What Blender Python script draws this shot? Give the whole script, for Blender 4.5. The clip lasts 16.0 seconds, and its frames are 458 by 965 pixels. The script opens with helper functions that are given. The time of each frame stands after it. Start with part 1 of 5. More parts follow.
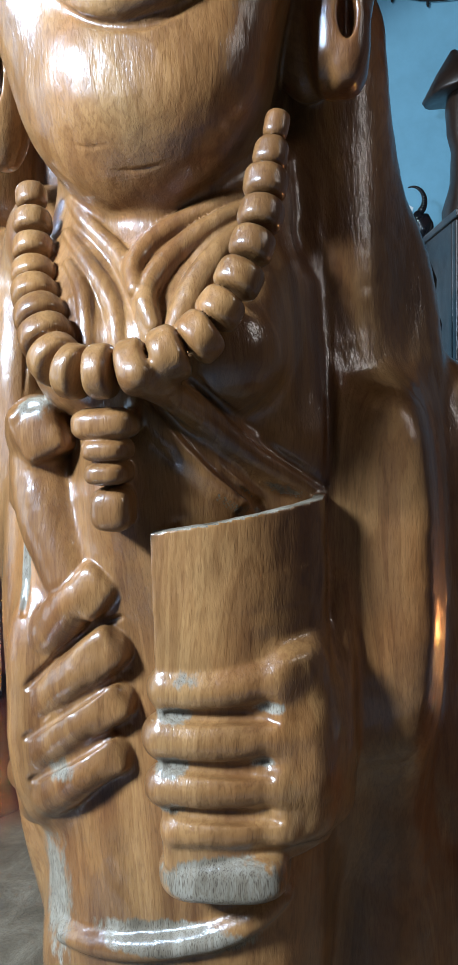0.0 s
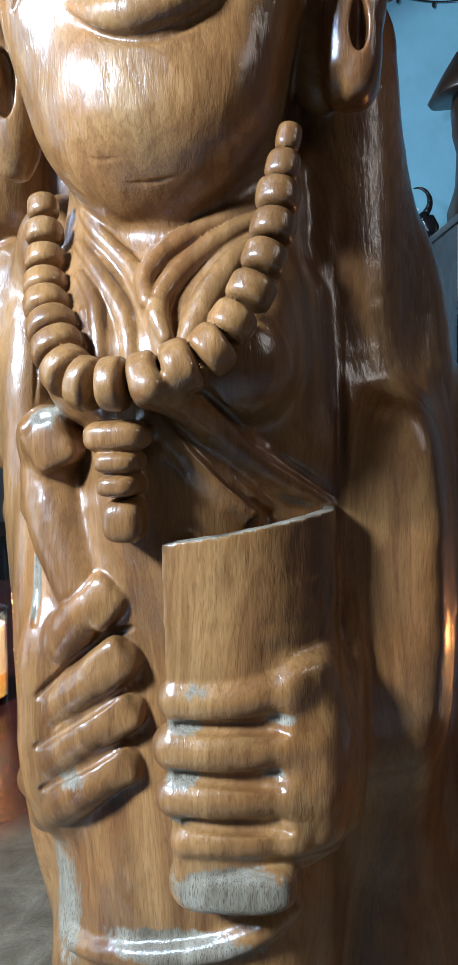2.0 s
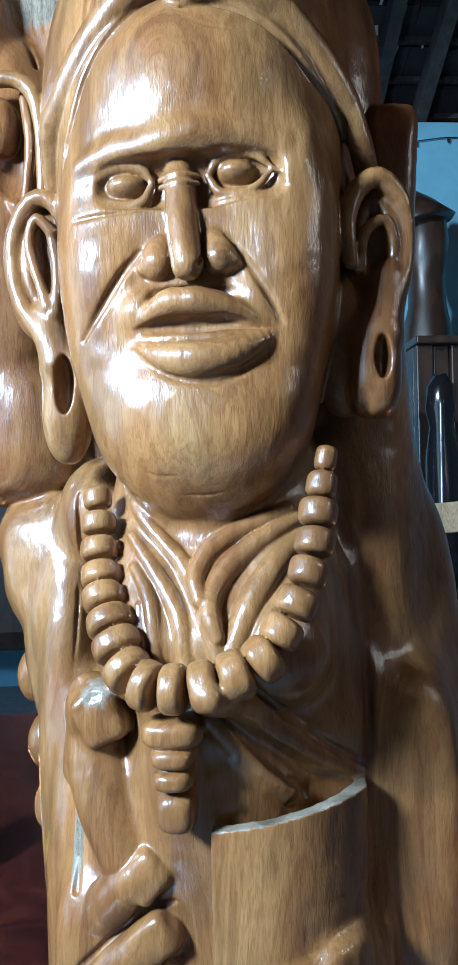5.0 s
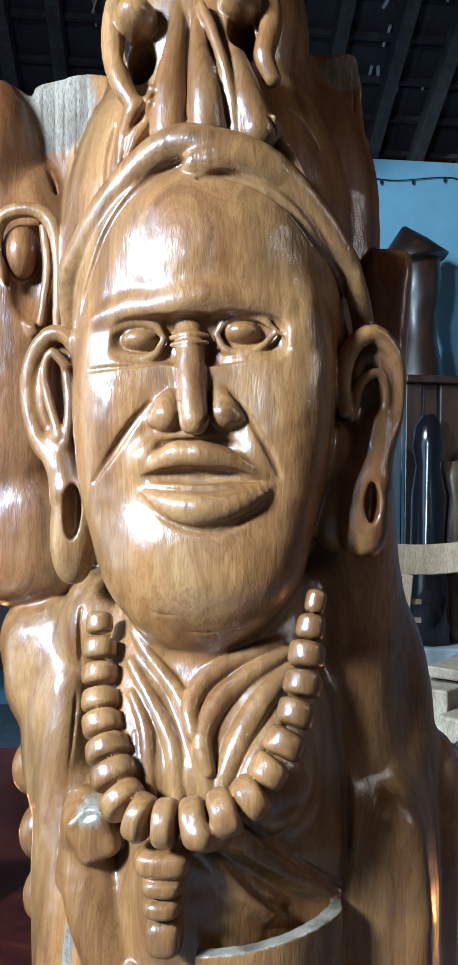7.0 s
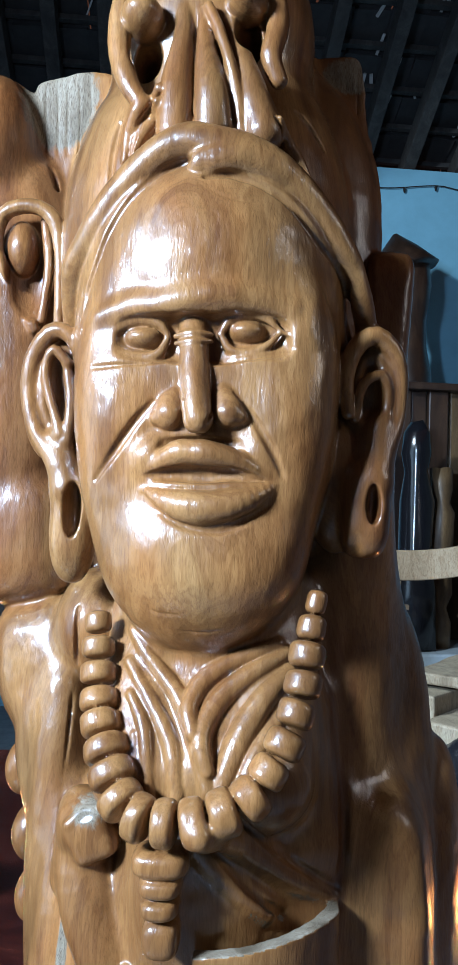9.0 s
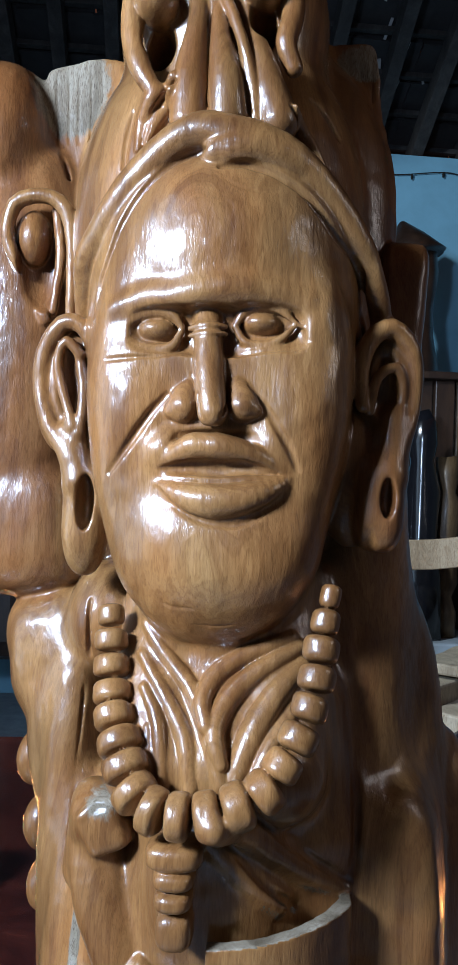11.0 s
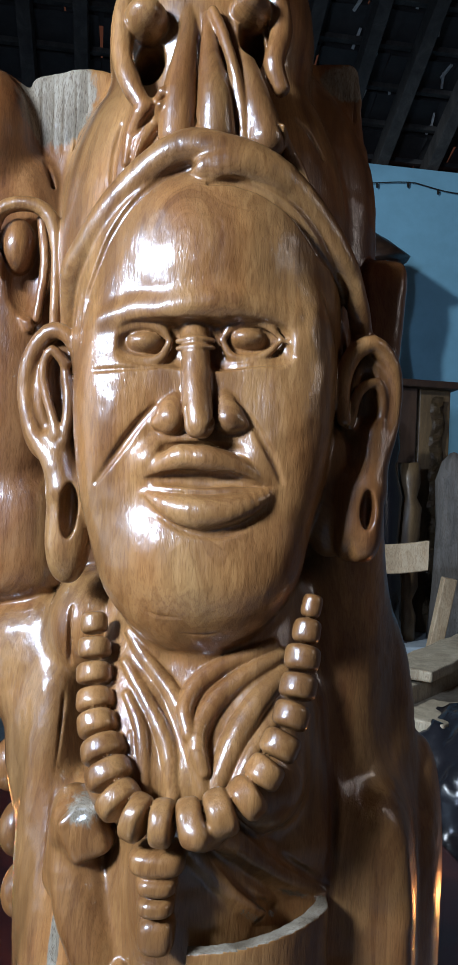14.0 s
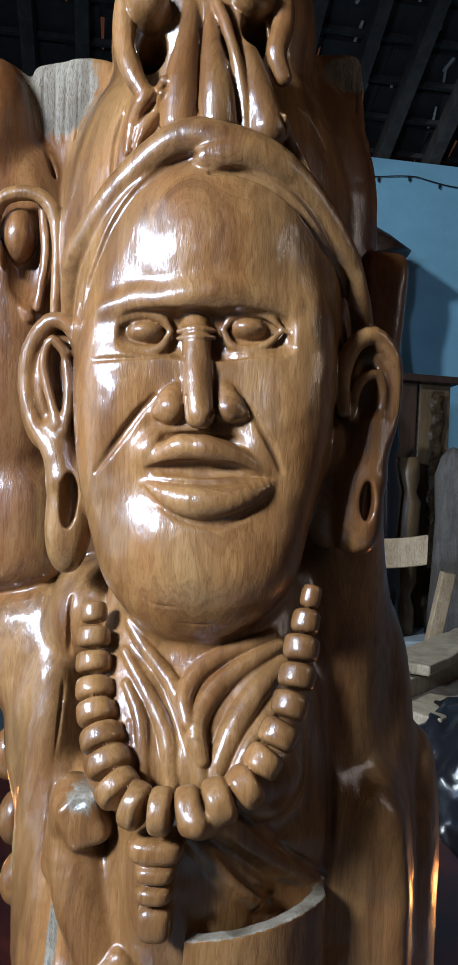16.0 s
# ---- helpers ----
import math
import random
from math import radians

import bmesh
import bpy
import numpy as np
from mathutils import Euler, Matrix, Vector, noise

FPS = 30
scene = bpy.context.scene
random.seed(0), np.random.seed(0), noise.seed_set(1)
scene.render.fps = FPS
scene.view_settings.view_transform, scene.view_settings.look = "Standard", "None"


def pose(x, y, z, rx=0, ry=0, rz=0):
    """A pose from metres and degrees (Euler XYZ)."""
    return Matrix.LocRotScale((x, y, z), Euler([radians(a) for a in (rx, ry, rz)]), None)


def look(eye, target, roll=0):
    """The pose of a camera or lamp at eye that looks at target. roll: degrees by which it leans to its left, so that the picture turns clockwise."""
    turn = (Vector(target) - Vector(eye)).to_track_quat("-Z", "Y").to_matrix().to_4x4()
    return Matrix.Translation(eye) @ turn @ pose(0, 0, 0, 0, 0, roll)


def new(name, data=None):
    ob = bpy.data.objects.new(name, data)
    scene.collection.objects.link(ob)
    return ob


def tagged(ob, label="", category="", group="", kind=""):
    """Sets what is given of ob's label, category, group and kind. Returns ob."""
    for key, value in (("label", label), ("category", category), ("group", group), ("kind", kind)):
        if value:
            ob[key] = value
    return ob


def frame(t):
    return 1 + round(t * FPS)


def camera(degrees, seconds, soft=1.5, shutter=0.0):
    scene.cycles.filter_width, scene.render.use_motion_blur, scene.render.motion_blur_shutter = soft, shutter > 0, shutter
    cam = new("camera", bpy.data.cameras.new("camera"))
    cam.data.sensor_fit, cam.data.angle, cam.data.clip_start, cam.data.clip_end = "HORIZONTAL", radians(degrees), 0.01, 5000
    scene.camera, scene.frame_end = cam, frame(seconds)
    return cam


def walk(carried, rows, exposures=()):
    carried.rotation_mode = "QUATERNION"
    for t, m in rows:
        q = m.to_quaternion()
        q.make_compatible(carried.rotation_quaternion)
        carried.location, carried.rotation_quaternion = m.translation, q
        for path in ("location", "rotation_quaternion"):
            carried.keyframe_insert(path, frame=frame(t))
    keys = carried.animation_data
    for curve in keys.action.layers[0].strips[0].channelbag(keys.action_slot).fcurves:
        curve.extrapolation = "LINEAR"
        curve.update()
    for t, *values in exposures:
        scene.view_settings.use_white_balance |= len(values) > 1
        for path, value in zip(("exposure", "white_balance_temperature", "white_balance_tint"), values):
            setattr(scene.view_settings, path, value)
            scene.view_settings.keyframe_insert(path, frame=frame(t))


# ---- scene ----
cam = camera(33.0, 16.0)
PATH = [
    (0, (0.0116, 0.0055, 0.9885), (0.0112, 0.4036, 0.9497), -1.70),
    (0.5, (0.0150, 0.0102, 0.9890), (0.0145, 0.4081, 0.9487), -1.50),
    (1, (0.0141, 0.0114, 0.9914), (0.0123, 0.4094, 0.9520), -1.54),
    (1.5, (0.0120, 0.0100, 0.9887), (0.0082, 0.4083, 0.9516), -1.93),
    (2, (0.0085, 0.0053, 0.9937), (0.0061, 0.4034, 0.9550), -1.60),
    (2.5, (-0.0062, 0.0052, 1.0053), (-0.0123, 0.4036, 0.9711), -1.20),
    (3, (-0.0146, -0.0005, 1.0236), (-0.0178, 0.3989, 1.0025), -0.74),
    (3.5, (-0.0267, -0.0069, 1.0422), (-0.0289, 0.3930, 1.0328), -0.68),
    (4, (-0.0288, -0.0147, 1.0552), (-0.0229, 0.3852, 1.0487), -1.16),
    (4.5, (-0.0319, -0.0173, 1.0762), (-0.0204, 0.3825, 1.0747), -0.55),
    (5, (-0.0318, -0.0240, 1.0904), (-0.0101, 0.3753, 1.0976), -1.08),
    (5.2, (-0.0336, -0.0263, 1.0993), (-0.0093, 0.3729, 1.1065), -1.45),
    (7.3, (-0.0424, -0.0534, 1.1558), (-0.0135, 0.3451, 1.1747), 1.31),
    (7.5, (-0.0454, -0.0535, 1.1553), (-0.0160, 0.3448, 1.1764), 1.09),
    (8, (-0.0440, -0.0540, 1.1543), (-0.0112, 0.3441, 1.1745), 1.28),
    (8.5, (-0.0466, -0.0499, 1.1522), (-0.0114, 0.3482, 1.1699), 1.47),
    (9, (-0.0474, -0.0502, 1.1518), (-0.0121, 0.3479, 1.1689), 1.91),
    (9.2, (-0.0441, -0.0501, 1.1513), (-0.0149, 0.3484, 1.1679), 2.19),
    (11.3, (-0.0555, -0.0477, 1.1564), (-0.0219, 0.3507, 1.1670), 2.10),
    (11.5, (-0.0575, -0.0476, 1.1603), (-0.0267, 0.3511, 1.1721), 2.17),
    (12, (-0.0589, -0.0436, 1.1592), (-0.0267, 0.3550, 1.1703), 2.54),
    (12.5, (-0.0613, -0.0449, 1.1591), (-0.0250, 0.3533, 1.1698), 2.61),
    (13, (-0.0611, -0.0513, 1.1583), (-0.0210, 0.3466, 1.1692), 2.59),
    (13.5, (-0.0613, -0.0523, 1.1580), (-0.0127, 0.3447, 1.1675), 2.51),
    (14, (-0.0655, -0.0539, 1.1587), (-0.0126, 0.3423, 1.1713), 2.74),
    (14.5, (-0.0673, -0.0527, 1.1576), (-0.0148, 0.3437, 1.1700), 2.90),
    (15, (-0.0674, -0.0530, 1.1578), (-0.0134, 0.3431, 1.1693), 3.05),
    (15.5, (-0.0655, -0.0546, 1.1574), (-0.0127, 0.3417, 1.1696), 2.98),
    (16, (-0.0658, -0.0543, 1.1566), (-0.0124, 0.3420, 1.1662), 3.03),
]
EXPOSURES = [(0, -0.05, 5850, 6), (2.2, 0.0, 5750, 4), (3.5, 0.0, 5100, -2), (4.6, 0.0, 5100, -2), (5.2, 0.0, 5350, 1), (7.4, 0.0, 5550, 4), (9.2, -0.2, 5600, 6), (11.4, -0.6, 5800, 10), (16.0, -0.68, 6050, 11)]
walk(cam, [(t, look(eye, target, roll)) for t, eye, target, roll in PATH], EXPOSURES)

# ---- light ----
world = bpy.data.worlds.new("world")
scene.world = world
world.use_nodes = True
world.node_tree.nodes["Background"].inputs[0].default_value = (0.72, 0.25, 0.14, 1)
world.node_tree.nodes["Background"].inputs[1].default_value = 0.13


def lamp(name, eye, target, watts, colour, size, size_y=None):
    data = bpy.data.lights.new(name, "AREA")
    data.energy, data.color = watts, colour
    data.shape, data.size, data.size_y = "RECTANGLE", size, size_y or size
    ob = new(name, data)
    ob.matrix_world = look(eye, target)
    return ob


# a white ceiling lamp up to the figure's right hand, dusk through the west door, a lamp further off
lamp("near_lamp_light", (-0.915, -0.285, 1.6), (-0.02, 0.36, 1.1), 70, (0.80, 0.97, 1.22), 0.22, 0.18)
lamp("doorway_light", (-3.12, 0.2, 1.2), (0, 0.4, 1.1), 27, (0.64, 0.88, 1.1), 1.5, 2.0)
lamp("side_lamp_light", (1.5, -0.4, 1.9), (0, 0.36, 1.15), 4.8, (1.0, 0.86, 0.76), 0.2, 0.6)
# unseen fill spot added to brighten the north wall, its cone kept off the figure
wall_fill = bpy.data.lights.new("wall_fill_light", "SPOT")
wall_fill.energy, wall_fill.color, wall_fill.shadow_soft_size = 800, (0.86, 0.95, 1.0), 0.12
wall_fill.spot_size, wall_fill.spot_blend = radians(64), 0.2
new("wall_fill_light", wall_fill).matrix_world = look((-1.9, 0.6, 2.9), (1.6, 3.0, 1.35))

# ---- materials ----
def material(name):
    m = bpy.data.materials.new(name)
    m.use_nodes = True
    return m, m.node_tree.nodes, m.node_tree.links, m.node_tree.nodes["Principled BSDF"]


def coords(nodes, links, stretch, source="Object"):
    tc, mp = nodes.new("ShaderNodeTexCoord"), nodes.new("ShaderNodeMapping")
    mp.inputs["Scale"].default_value = stretch
    links.new(tc.outputs[source], mp.inputs["Vector"])
    return mp.outputs["Vector"]


def noise_tex(nodes, links, vector, scale, detail=4.0, rough=0.55, distort=0.0):
    n = nodes.new("ShaderNodeTexNoise")
    n.inputs["Scale"].default_value, n.inputs["Detail"].default_value = scale, detail
    n.inputs["Roughness"].default_value, n.inputs["Distortion"].default_value = rough, distort
    links.new(vector, n.inputs["Vector"])
    return n.outputs["Fac"]


def ramp(nodes, links, fac, stops):
    r = nodes.new("ShaderNodeValToRGB")
    while len(r.color_ramp.elements) < len(stops):
        r.color_ramp.elements.new(0.5)
    for e, (at, c) in zip(r.color_ramp.elements, stops):
        e.position, e.color = at, (*c, 1) if len(c) == 3 else c
    links.new(fac, r.inputs["Fac"])
    return r.outputs["Color"]


def mix(nodes, links, kind, fac, a, b):
    m = nodes.new("ShaderNodeMix")
    m.data_type, m.blend_type = "RGBA", kind
    for slot, v in ((0, fac), (6, a), (7, b)):
        if isinstance(v, (int, float)):
            m.inputs[slot].default_value = v
        elif isinstance(v, tuple):
            m.inputs[slot].default_value = (*v, 1)
        else:
            links.new(v, m.inputs[slot])
    return m.outputs[2]


def bump(nodes, links, bsdf, height, strength, distance):
    b = nodes.new("ShaderNodeBump")
    b.inputs["Strength"].default_value, b.inputs["Distance"].default_value = strength, distance
    links.new(height, b.inputs["Height"])
    links.new(b.outputs["Normal"], bsdf.inputs["Normal"])
    return b


def wood_colour(nodes, links, tones, grain=1.0, pores=0.5):
    """The colour of wood with its grain along z: broad figure, fine streaks, dark pores. Also its relief and blotches."""
    broad = noise_tex(nodes, links, coords(nodes, links, (9 * grain, 9 * grain, 1.6 * grain)), 2.2, 5, 0.6, 1.2)
    streak = noise_tex(nodes, links, coords(nodes, links, (150 * grain, 150 * grain, 16 * grain)), 2.0, 6, 0.65, 0.3)
    pore = noise_tex(nodes, links, coords(nodes, links, (1500 * grain, 1500 * grain, 150 * grain)), 1.0, 2, 0.5)
    blotch = noise_tex(nodes, links, coords(nodes, links, (1, 1, 1)), 14 * grain, 6, 0.6)
    base = ramp(nodes, links, broad, list(zip((0.30, 0.5, 0.72), tones)))
    ring = nodes.new("ShaderNodeMath")
    ring.operation = "MULTIPLY"
    ring.inputs[1].default_value = 95.0
    links.new(broad, ring.inputs[0])
    wave = nodes.new("ShaderNodeMath")
    wave.operation = "SINE"
    links.new(ring.outputs[0], wave.inputs[0])
    base = mix(nodes, links, "MULTIPLY", 0.5, base, ramp(nodes, links, wave.outputs[0], [(0.0, (1, 1, 1)), (0.9, (0.72, 0.64, 0.56))]))
    fine = ramp(nodes, links, streak, [(0.3, (0.76, 0.7, 0.64)), (0.6, (1, 1, 1))])
    base = mix(nodes, links, "MULTIPLY", 0.55, base, fine)
    specks = ramp(nodes, links, pore, [(0.36, (0.28, 0.2, 0.15)), (0.47, (1, 1, 1))])
    base = mix(nodes, links, "MULTIPLY", pores, base, specks)
    base = mix(nodes, links, "MULTIPLY", 0.8, base, ramp(nodes, links, blotch, [(0.3, (0.66, 0.61, 0.56)), (0.62, (1, 1, 1))]))
    return base, mix(nodes, links, "MIX", 0.5, specks, fine), blotch


def wood(name, dark, mid, light, rough=0.3, coat=0.0, grain=1.0, pores=0.5, relief=0.0004):
    m, nodes, links, bsdf = material(name)
    base, h, blotch = wood_colour(nodes, links, (dark, mid, light), grain, pores)
    links.new(base, bsdf.inputs["Base Color"])
    links.new(ramp(nodes, links, blotch, [(0.25, (rough + 0.14,) * 3), (0.7, (rough,) * 3)]), bsdf.inputs["Roughness"])
    bsdf.inputs["Coat Weight"].default_value, bsdf.inputs["Coat Roughness"].default_value = coat, 0.22
    b = bump(nodes, links, bsdf, h, 0.4, relief)
    links.new(b.outputs["Normal"], bsdf.inputs["Coat Normal"])
    return m


def carved_teak():
    """Varnished teak; where the mesh says so the varnish is worn off, or the wood is a darker red-brown."""
    m, nodes, links, bsdf = material("varnished_teak")
    base, h, blotch = wood_colour(nodes, links, ((0.105, 0.041, 0.0125), (0.236, 0.111, 0.0345), (0.365, 0.19, 0.066)), 1.0, 0.22)
    worn_wood, rough_h, _ = wood_colour(nodes, links, ((0.1, 0.078, 0.048), (0.19, 0.155, 0.105), (0.3, 0.255, 0.185)), 1.7, 0.7)
    marks = {}
    for key in ("worn", "toned"):
        a = nodes.new("ShaderNodeAttribute")
        a.attribute_name = key
        marks[key] = a.outputs["Fac"]
    edge = noise_tex(nodes, links, coords(nodes, links, (260, 260, 90)), 1.0, 5, 0.7)
    add = nodes.new("ShaderNodeMath")
    add.operation = "MULTIPLY_ADD"
    links.new(marks["worn"], add.inputs[0])
    add.inputs[1].default_value = 1.0
    links.new(edge, add.inputs[2])
    worn_mask = ramp(nodes, links, add.outputs[0], [(0.8, (0, 0, 0)), (1.1, (1, 1, 1))])
    patch = noise_tex(nodes, links, coords(nodes, links, (1, 1, 0.6)), 17, 3, 0.5, 0.6)
    base = mix(nodes, links, "MULTIPLY", 0.8, base, ramp(nodes, links, patch, [(0.34, (0.86, 0.92, 0.98)), (0.5, (1, 1, 1)), (0.66, (1.0, 0.88, 0.78))]))
    red = mix(nodes, links, "MULTIPLY", 1.0, base, (0.78, 0.7, 0.7))
    base = mix(nodes, links, "MIX", marks["toned"], base, red)
    base = mix(nodes, links, "MIX", worn_mask, base, worn_wood)
    links.new(base, bsdf.inputs["Base Color"])
    gloss = ramp(nodes, links, blotch, [(0.25, (0.5,) * 3), (0.7, (0.38,) * 3)])
    links.new(mix(nodes, links, "MIX", worn_mask, gloss, (0.7, 0.7, 0.7)), bsdf.inputs["Roughness"])
    links.new(ramp(nodes, links, worn_mask, [(0.0, (0.85,) * 3), (1.0, (0.4,) * 3)]), bsdf.inputs["Coat Weight"])
    links.new(ramp(nodes, links, blotch, [(0.3, (0.26,) * 3), (0.65, (0.13,) * 3)]), bsdf.inputs["Coat Roughness"])
    bsdf.inputs["Specular IOR Level"].default_value, bsdf.inputs["Coat IOR"].default_value = 0.2, 1.5
    cuts = nodes.new("ShaderNodeTexVoronoi")
    cuts.feature, cuts.inputs["Scale"].default_value = "SMOOTH_F1", 1.0
    links.new(coords(nodes, links, (150, 150, 85)), cuts.inputs["Vector"])
    ripple = noise_tex(nodes, links, coords(nodes, links, (420, 420, 120)), 1.0, 3, 0.6, 0.4)
    tooled = mix(nodes, links, "MIX", 0.45, cuts.outputs["Distance"], ripple)
    knife = nodes.new("ShaderNodeBump")
    knife.inputs["Strength"].default_value, knife.inputs["Distance"].default_value = 0.5, 0.0012
    links.new(tooled, knife.inputs["Height"])
    b = bump(nodes, links, bsdf, mix(nodes, links, "MIX", worn_mask, h, rough_h), 0.22, 0.0004)
    links.new(knife.outputs["Normal"], b.inputs["Normal"])
    film = nodes.new("ShaderNodeBump")
    film.inputs["Strength"].default_value, film.inputs["Distance"].default_value = 0.13, 0.0004
    links.new(h, film.inputs["Height"])
    links.new(knife.outputs["Normal"], film.inputs["Normal"])
    links.new(film.outputs["Normal"], bsdf.inputs["Coat Normal"])
    return m


def plain(name, colour, rough=0.6, metal=0.0, spots=0.25, scale=20.0, relief=0.0006):
    """A paint, plaster or plastic with slight mottling."""
    m, nodes, links, bsdf = material(name)
    v = coords(nodes, links, (1, 1, 1))
    n = noise_tex(nodes, links, v, scale, 6, 0.65)
    big = noise_tex(nodes, links, v, scale / 9, 3, 0.5)
    a = ramp(nodes, links, n, [(0.3, tuple(c * (1 - spots) for c in colour)), (0.65, colour)])
    a = mix(nodes, links, "MULTIPLY", 0.6, a, ramp(nodes, links, big, [(0.3, (0.75, 0.76, 0.78)), (0.65, (1, 1, 1))]))
    links.new(a, bsdf.inputs["Base Color"])
    bsdf.inputs["Roughness"].default_value, bsdf.inputs["Metallic"].default_value = rough, metal
    bump(nodes, links, bsdf, n, 0.4, relief)
    return m


TEAK = carved_teak()
def table_wood():
    """Dark red lacquer; the lit patch of tabletop round the figure's foot is painted in as dull brown wood."""
    m, nodes, links, bsdf = material("dark_red_lacquered_wood")
    lacquer, h, blotch = wood_colour(nodes, links, ((0.028, 0.006, 0.004), (0.055, 0.011, 0.007), (0.09, 0.02, 0.011)), 0.6, 0.4)
    lit_wood, h2, _ = wood_colour(nodes, links, ((0.07, 0.052, 0.03), (0.12, 0.095, 0.06), (0.18, 0.145, 0.095)), 1.2, 0.5)
    tc, dot = nodes.new("ShaderNodeTexCoord"), nodes.new("ShaderNodeVectorMath")
    dot.operation = "DISTANCE"
    links.new(tc.outputs["Object"], dot.inputs[0])
    dot.inputs[1].default_value = (-0.02, 0.45, 0.62)
    add = nodes.new("ShaderNodeMath")
    add.operation = "MULTIPLY_ADD"
    links.new(blotch, add.inputs[0])
    add.inputs[1].default_value = 0.06
    links.new(dot.outputs["Value"], add.inputs[2])
    shift = nodes.new("ShaderNodeMath")
    shift.inputs[1].default_value = 0.19
    links.new(add.outputs[0], shift.inputs[0])
    # soft-edged disc of lamplight on the tabletop, put into colour and roughness
    mask = ramp(nodes, links, shift.outputs[0], [(0.48, (1, 1, 1)), (0.53, (0, 0, 0))])
    links.new(mix(nodes, links, "MIX", mask, lacquer, lit_wood), bsdf.inputs["Base Color"])
    links.new(ramp(nodes, links, mask, [(0.0, (0.2,) * 3), (1.0, (0.55,) * 3)]), bsdf.inputs["Roughness"])
    bsdf.inputs["Specular IOR Level"].default_value = 0.4
    bump(nodes, links, bsdf, h, 0.3, 0.0003)
    return m


TABLE_WOOD = table_wood()
RED_WOOD = wood("dark_red_lacquered_wood", (0.035, 0.008, 0.005), (0.07, 0.014, 0.008), (0.11, 0.025, 0.013), 0.16, 0.6, 0.6, 0.4)
DARK_WOOD = wood("dark_stained_wood", (0.018, 0.010, 0.007), (0.035, 0.019, 0.012), (0.06, 0.034, 0.02), 0.35, 0.2, 0.7, 0.5)
PALE_WOOD = wood("raw_pale_wood", (0.26, 0.19, 0.11), (0.38, 0.29, 0.18), (0.48, 0.39, 0.26), 0.6, 0.0, 0.7, 0.5)
RAFTER_WOOD = wood("sooty_rafter_wood", (0.022, 0.02, 0.019), (0.04, 0.038, 0.036), (0.07, 0.066, 0.062), 0.75, 0.0, 0.5, 0.5)
STUMP_WOOD = wood("grey_stump_wood", (0.06, 0.055, 0.05), (0.11, 0.10, 0.09), (0.16, 0.15, 0.135), 0.8, 0.0, 0.6, 0.5)
BROWN_WOOD = wood("brown_carved_wood", (0.06, 0.035, 0.015), (0.11, 0.07, 0.03), (0.17, 0.11, 0.05), 0.5, 0.1, 0.7, 0.5)
PLANK_WOOD = wood("rough_sawn_plank_wood", (0.22, 0.18, 0.12), (0.34, 0.29, 0.20), (0.44, 0.39, 0.29), 0.7, 0.0, 0.6, 0.6, 0.001)
BLACK_LACQUER = plain("black_lacquer", (0.008, 0.008, 0.01), 0.18, 0, 0.2, 30)
WHITE_PAINT = plain("white_paint", (0.75, 0.76, 0.76), 0.5)
BLUE_PAINT = plain("blue_wall_paint", (0.20, 0.42, 0.55), 0.7, 0, 0.12, 9)
CONCRETE = plain("grey_concrete", (0.32, 0.36, 0.38), 0.7, 0, 0.3, 14)
TILE_CLAY = plain("dark_clay_roof_tile", (0.03, 0.028, 0.028), 0.8, 0, 0.4, 18)
ROOF_GLINT = plain("pale_roof_glint", (0.42, 0.41, 0.4), 0.9, 0, 0.3, 40)
BLACK_PLASTIC = plain("black_plastic_sheet", (0.012, 0.012, 0.015), 0.22, 0, 0.3, 30, 0.004)
WALL_PLAIN = plain("dim_wall_plaster", (0.16, 0.17, 0.17), 0.85, 0, 0.3, 8)


# ---- building helpers ----
def mesh_of(name, bm, mat, smooth=False):
    me = bpy.data.meshes.new(name)
    bm.to_mesh(me)
    bm.free()
    for m in mat if isinstance(mat, (list, tuple)) else [mat]:
        me.materials.append(m)
    me.shade_smooth() if smooth else me.shade_flat()
    return me


def part(name, bm, mat, parent=None, label="", smooth=False):
    ob = new(name, mesh_of(name, bm, mat, smooth))
    if parent:
        ob.parent = parent
    return tagged(ob, label)


def add_box(bm, lo, hi, bevel=0.0, m=None):
    """A box between two corners, with rounded edges, added to bm."""
    made = bmesh.ops.create_cube(bm, size=1.0)["verts"]
    mid = [(a + b) / 2 for a, b in zip(lo, hi)]
    for v in made:
        v.co = Vector([c + s * (b - a) for c, s, a, b in zip(mid, v.co, lo, hi)])
    if bevel:
        edges = list({e for v in made for e in v.link_edges})
        made = list({v for f in bmesh.ops.bevel(bm, geom=edges, offset=bevel, segments=2, affect="EDGES", profile=0.5)["faces"] for v in f.verts} | {v for v in made if v.is_valid})
    if m is not None:
        bmesh.ops.transform(bm, matrix=m, verts=made)
    return made


def add_lathe(bm, profile, steps=32, m=None):
    """A turned shape from (radius, height) pairs, added to bm."""
    rings = []
    for r, z in profile:
        rings.append([bm.verts.new((r * math.cos(a), r * math.sin(a), z)) for a in np.linspace(0, 2 * math.pi, steps, endpoint=False)])
    for a, b in zip(rings, rings[1:]):
        for i in range(steps):
            j = (i + 1) % steps
            bm.faces.new((a[i], a[j], b[j], b[i]))
    for ring, flip in ((rings[0], True), (rings[-1], False)):
        bm.faces.new(ring[::-1] if flip else ring)
    if m is not None:
        bmesh.ops.transform(bm, matrix=m, verts=[v for ring in rings for v in ring])
    return [v for ring in rings for v in ring]


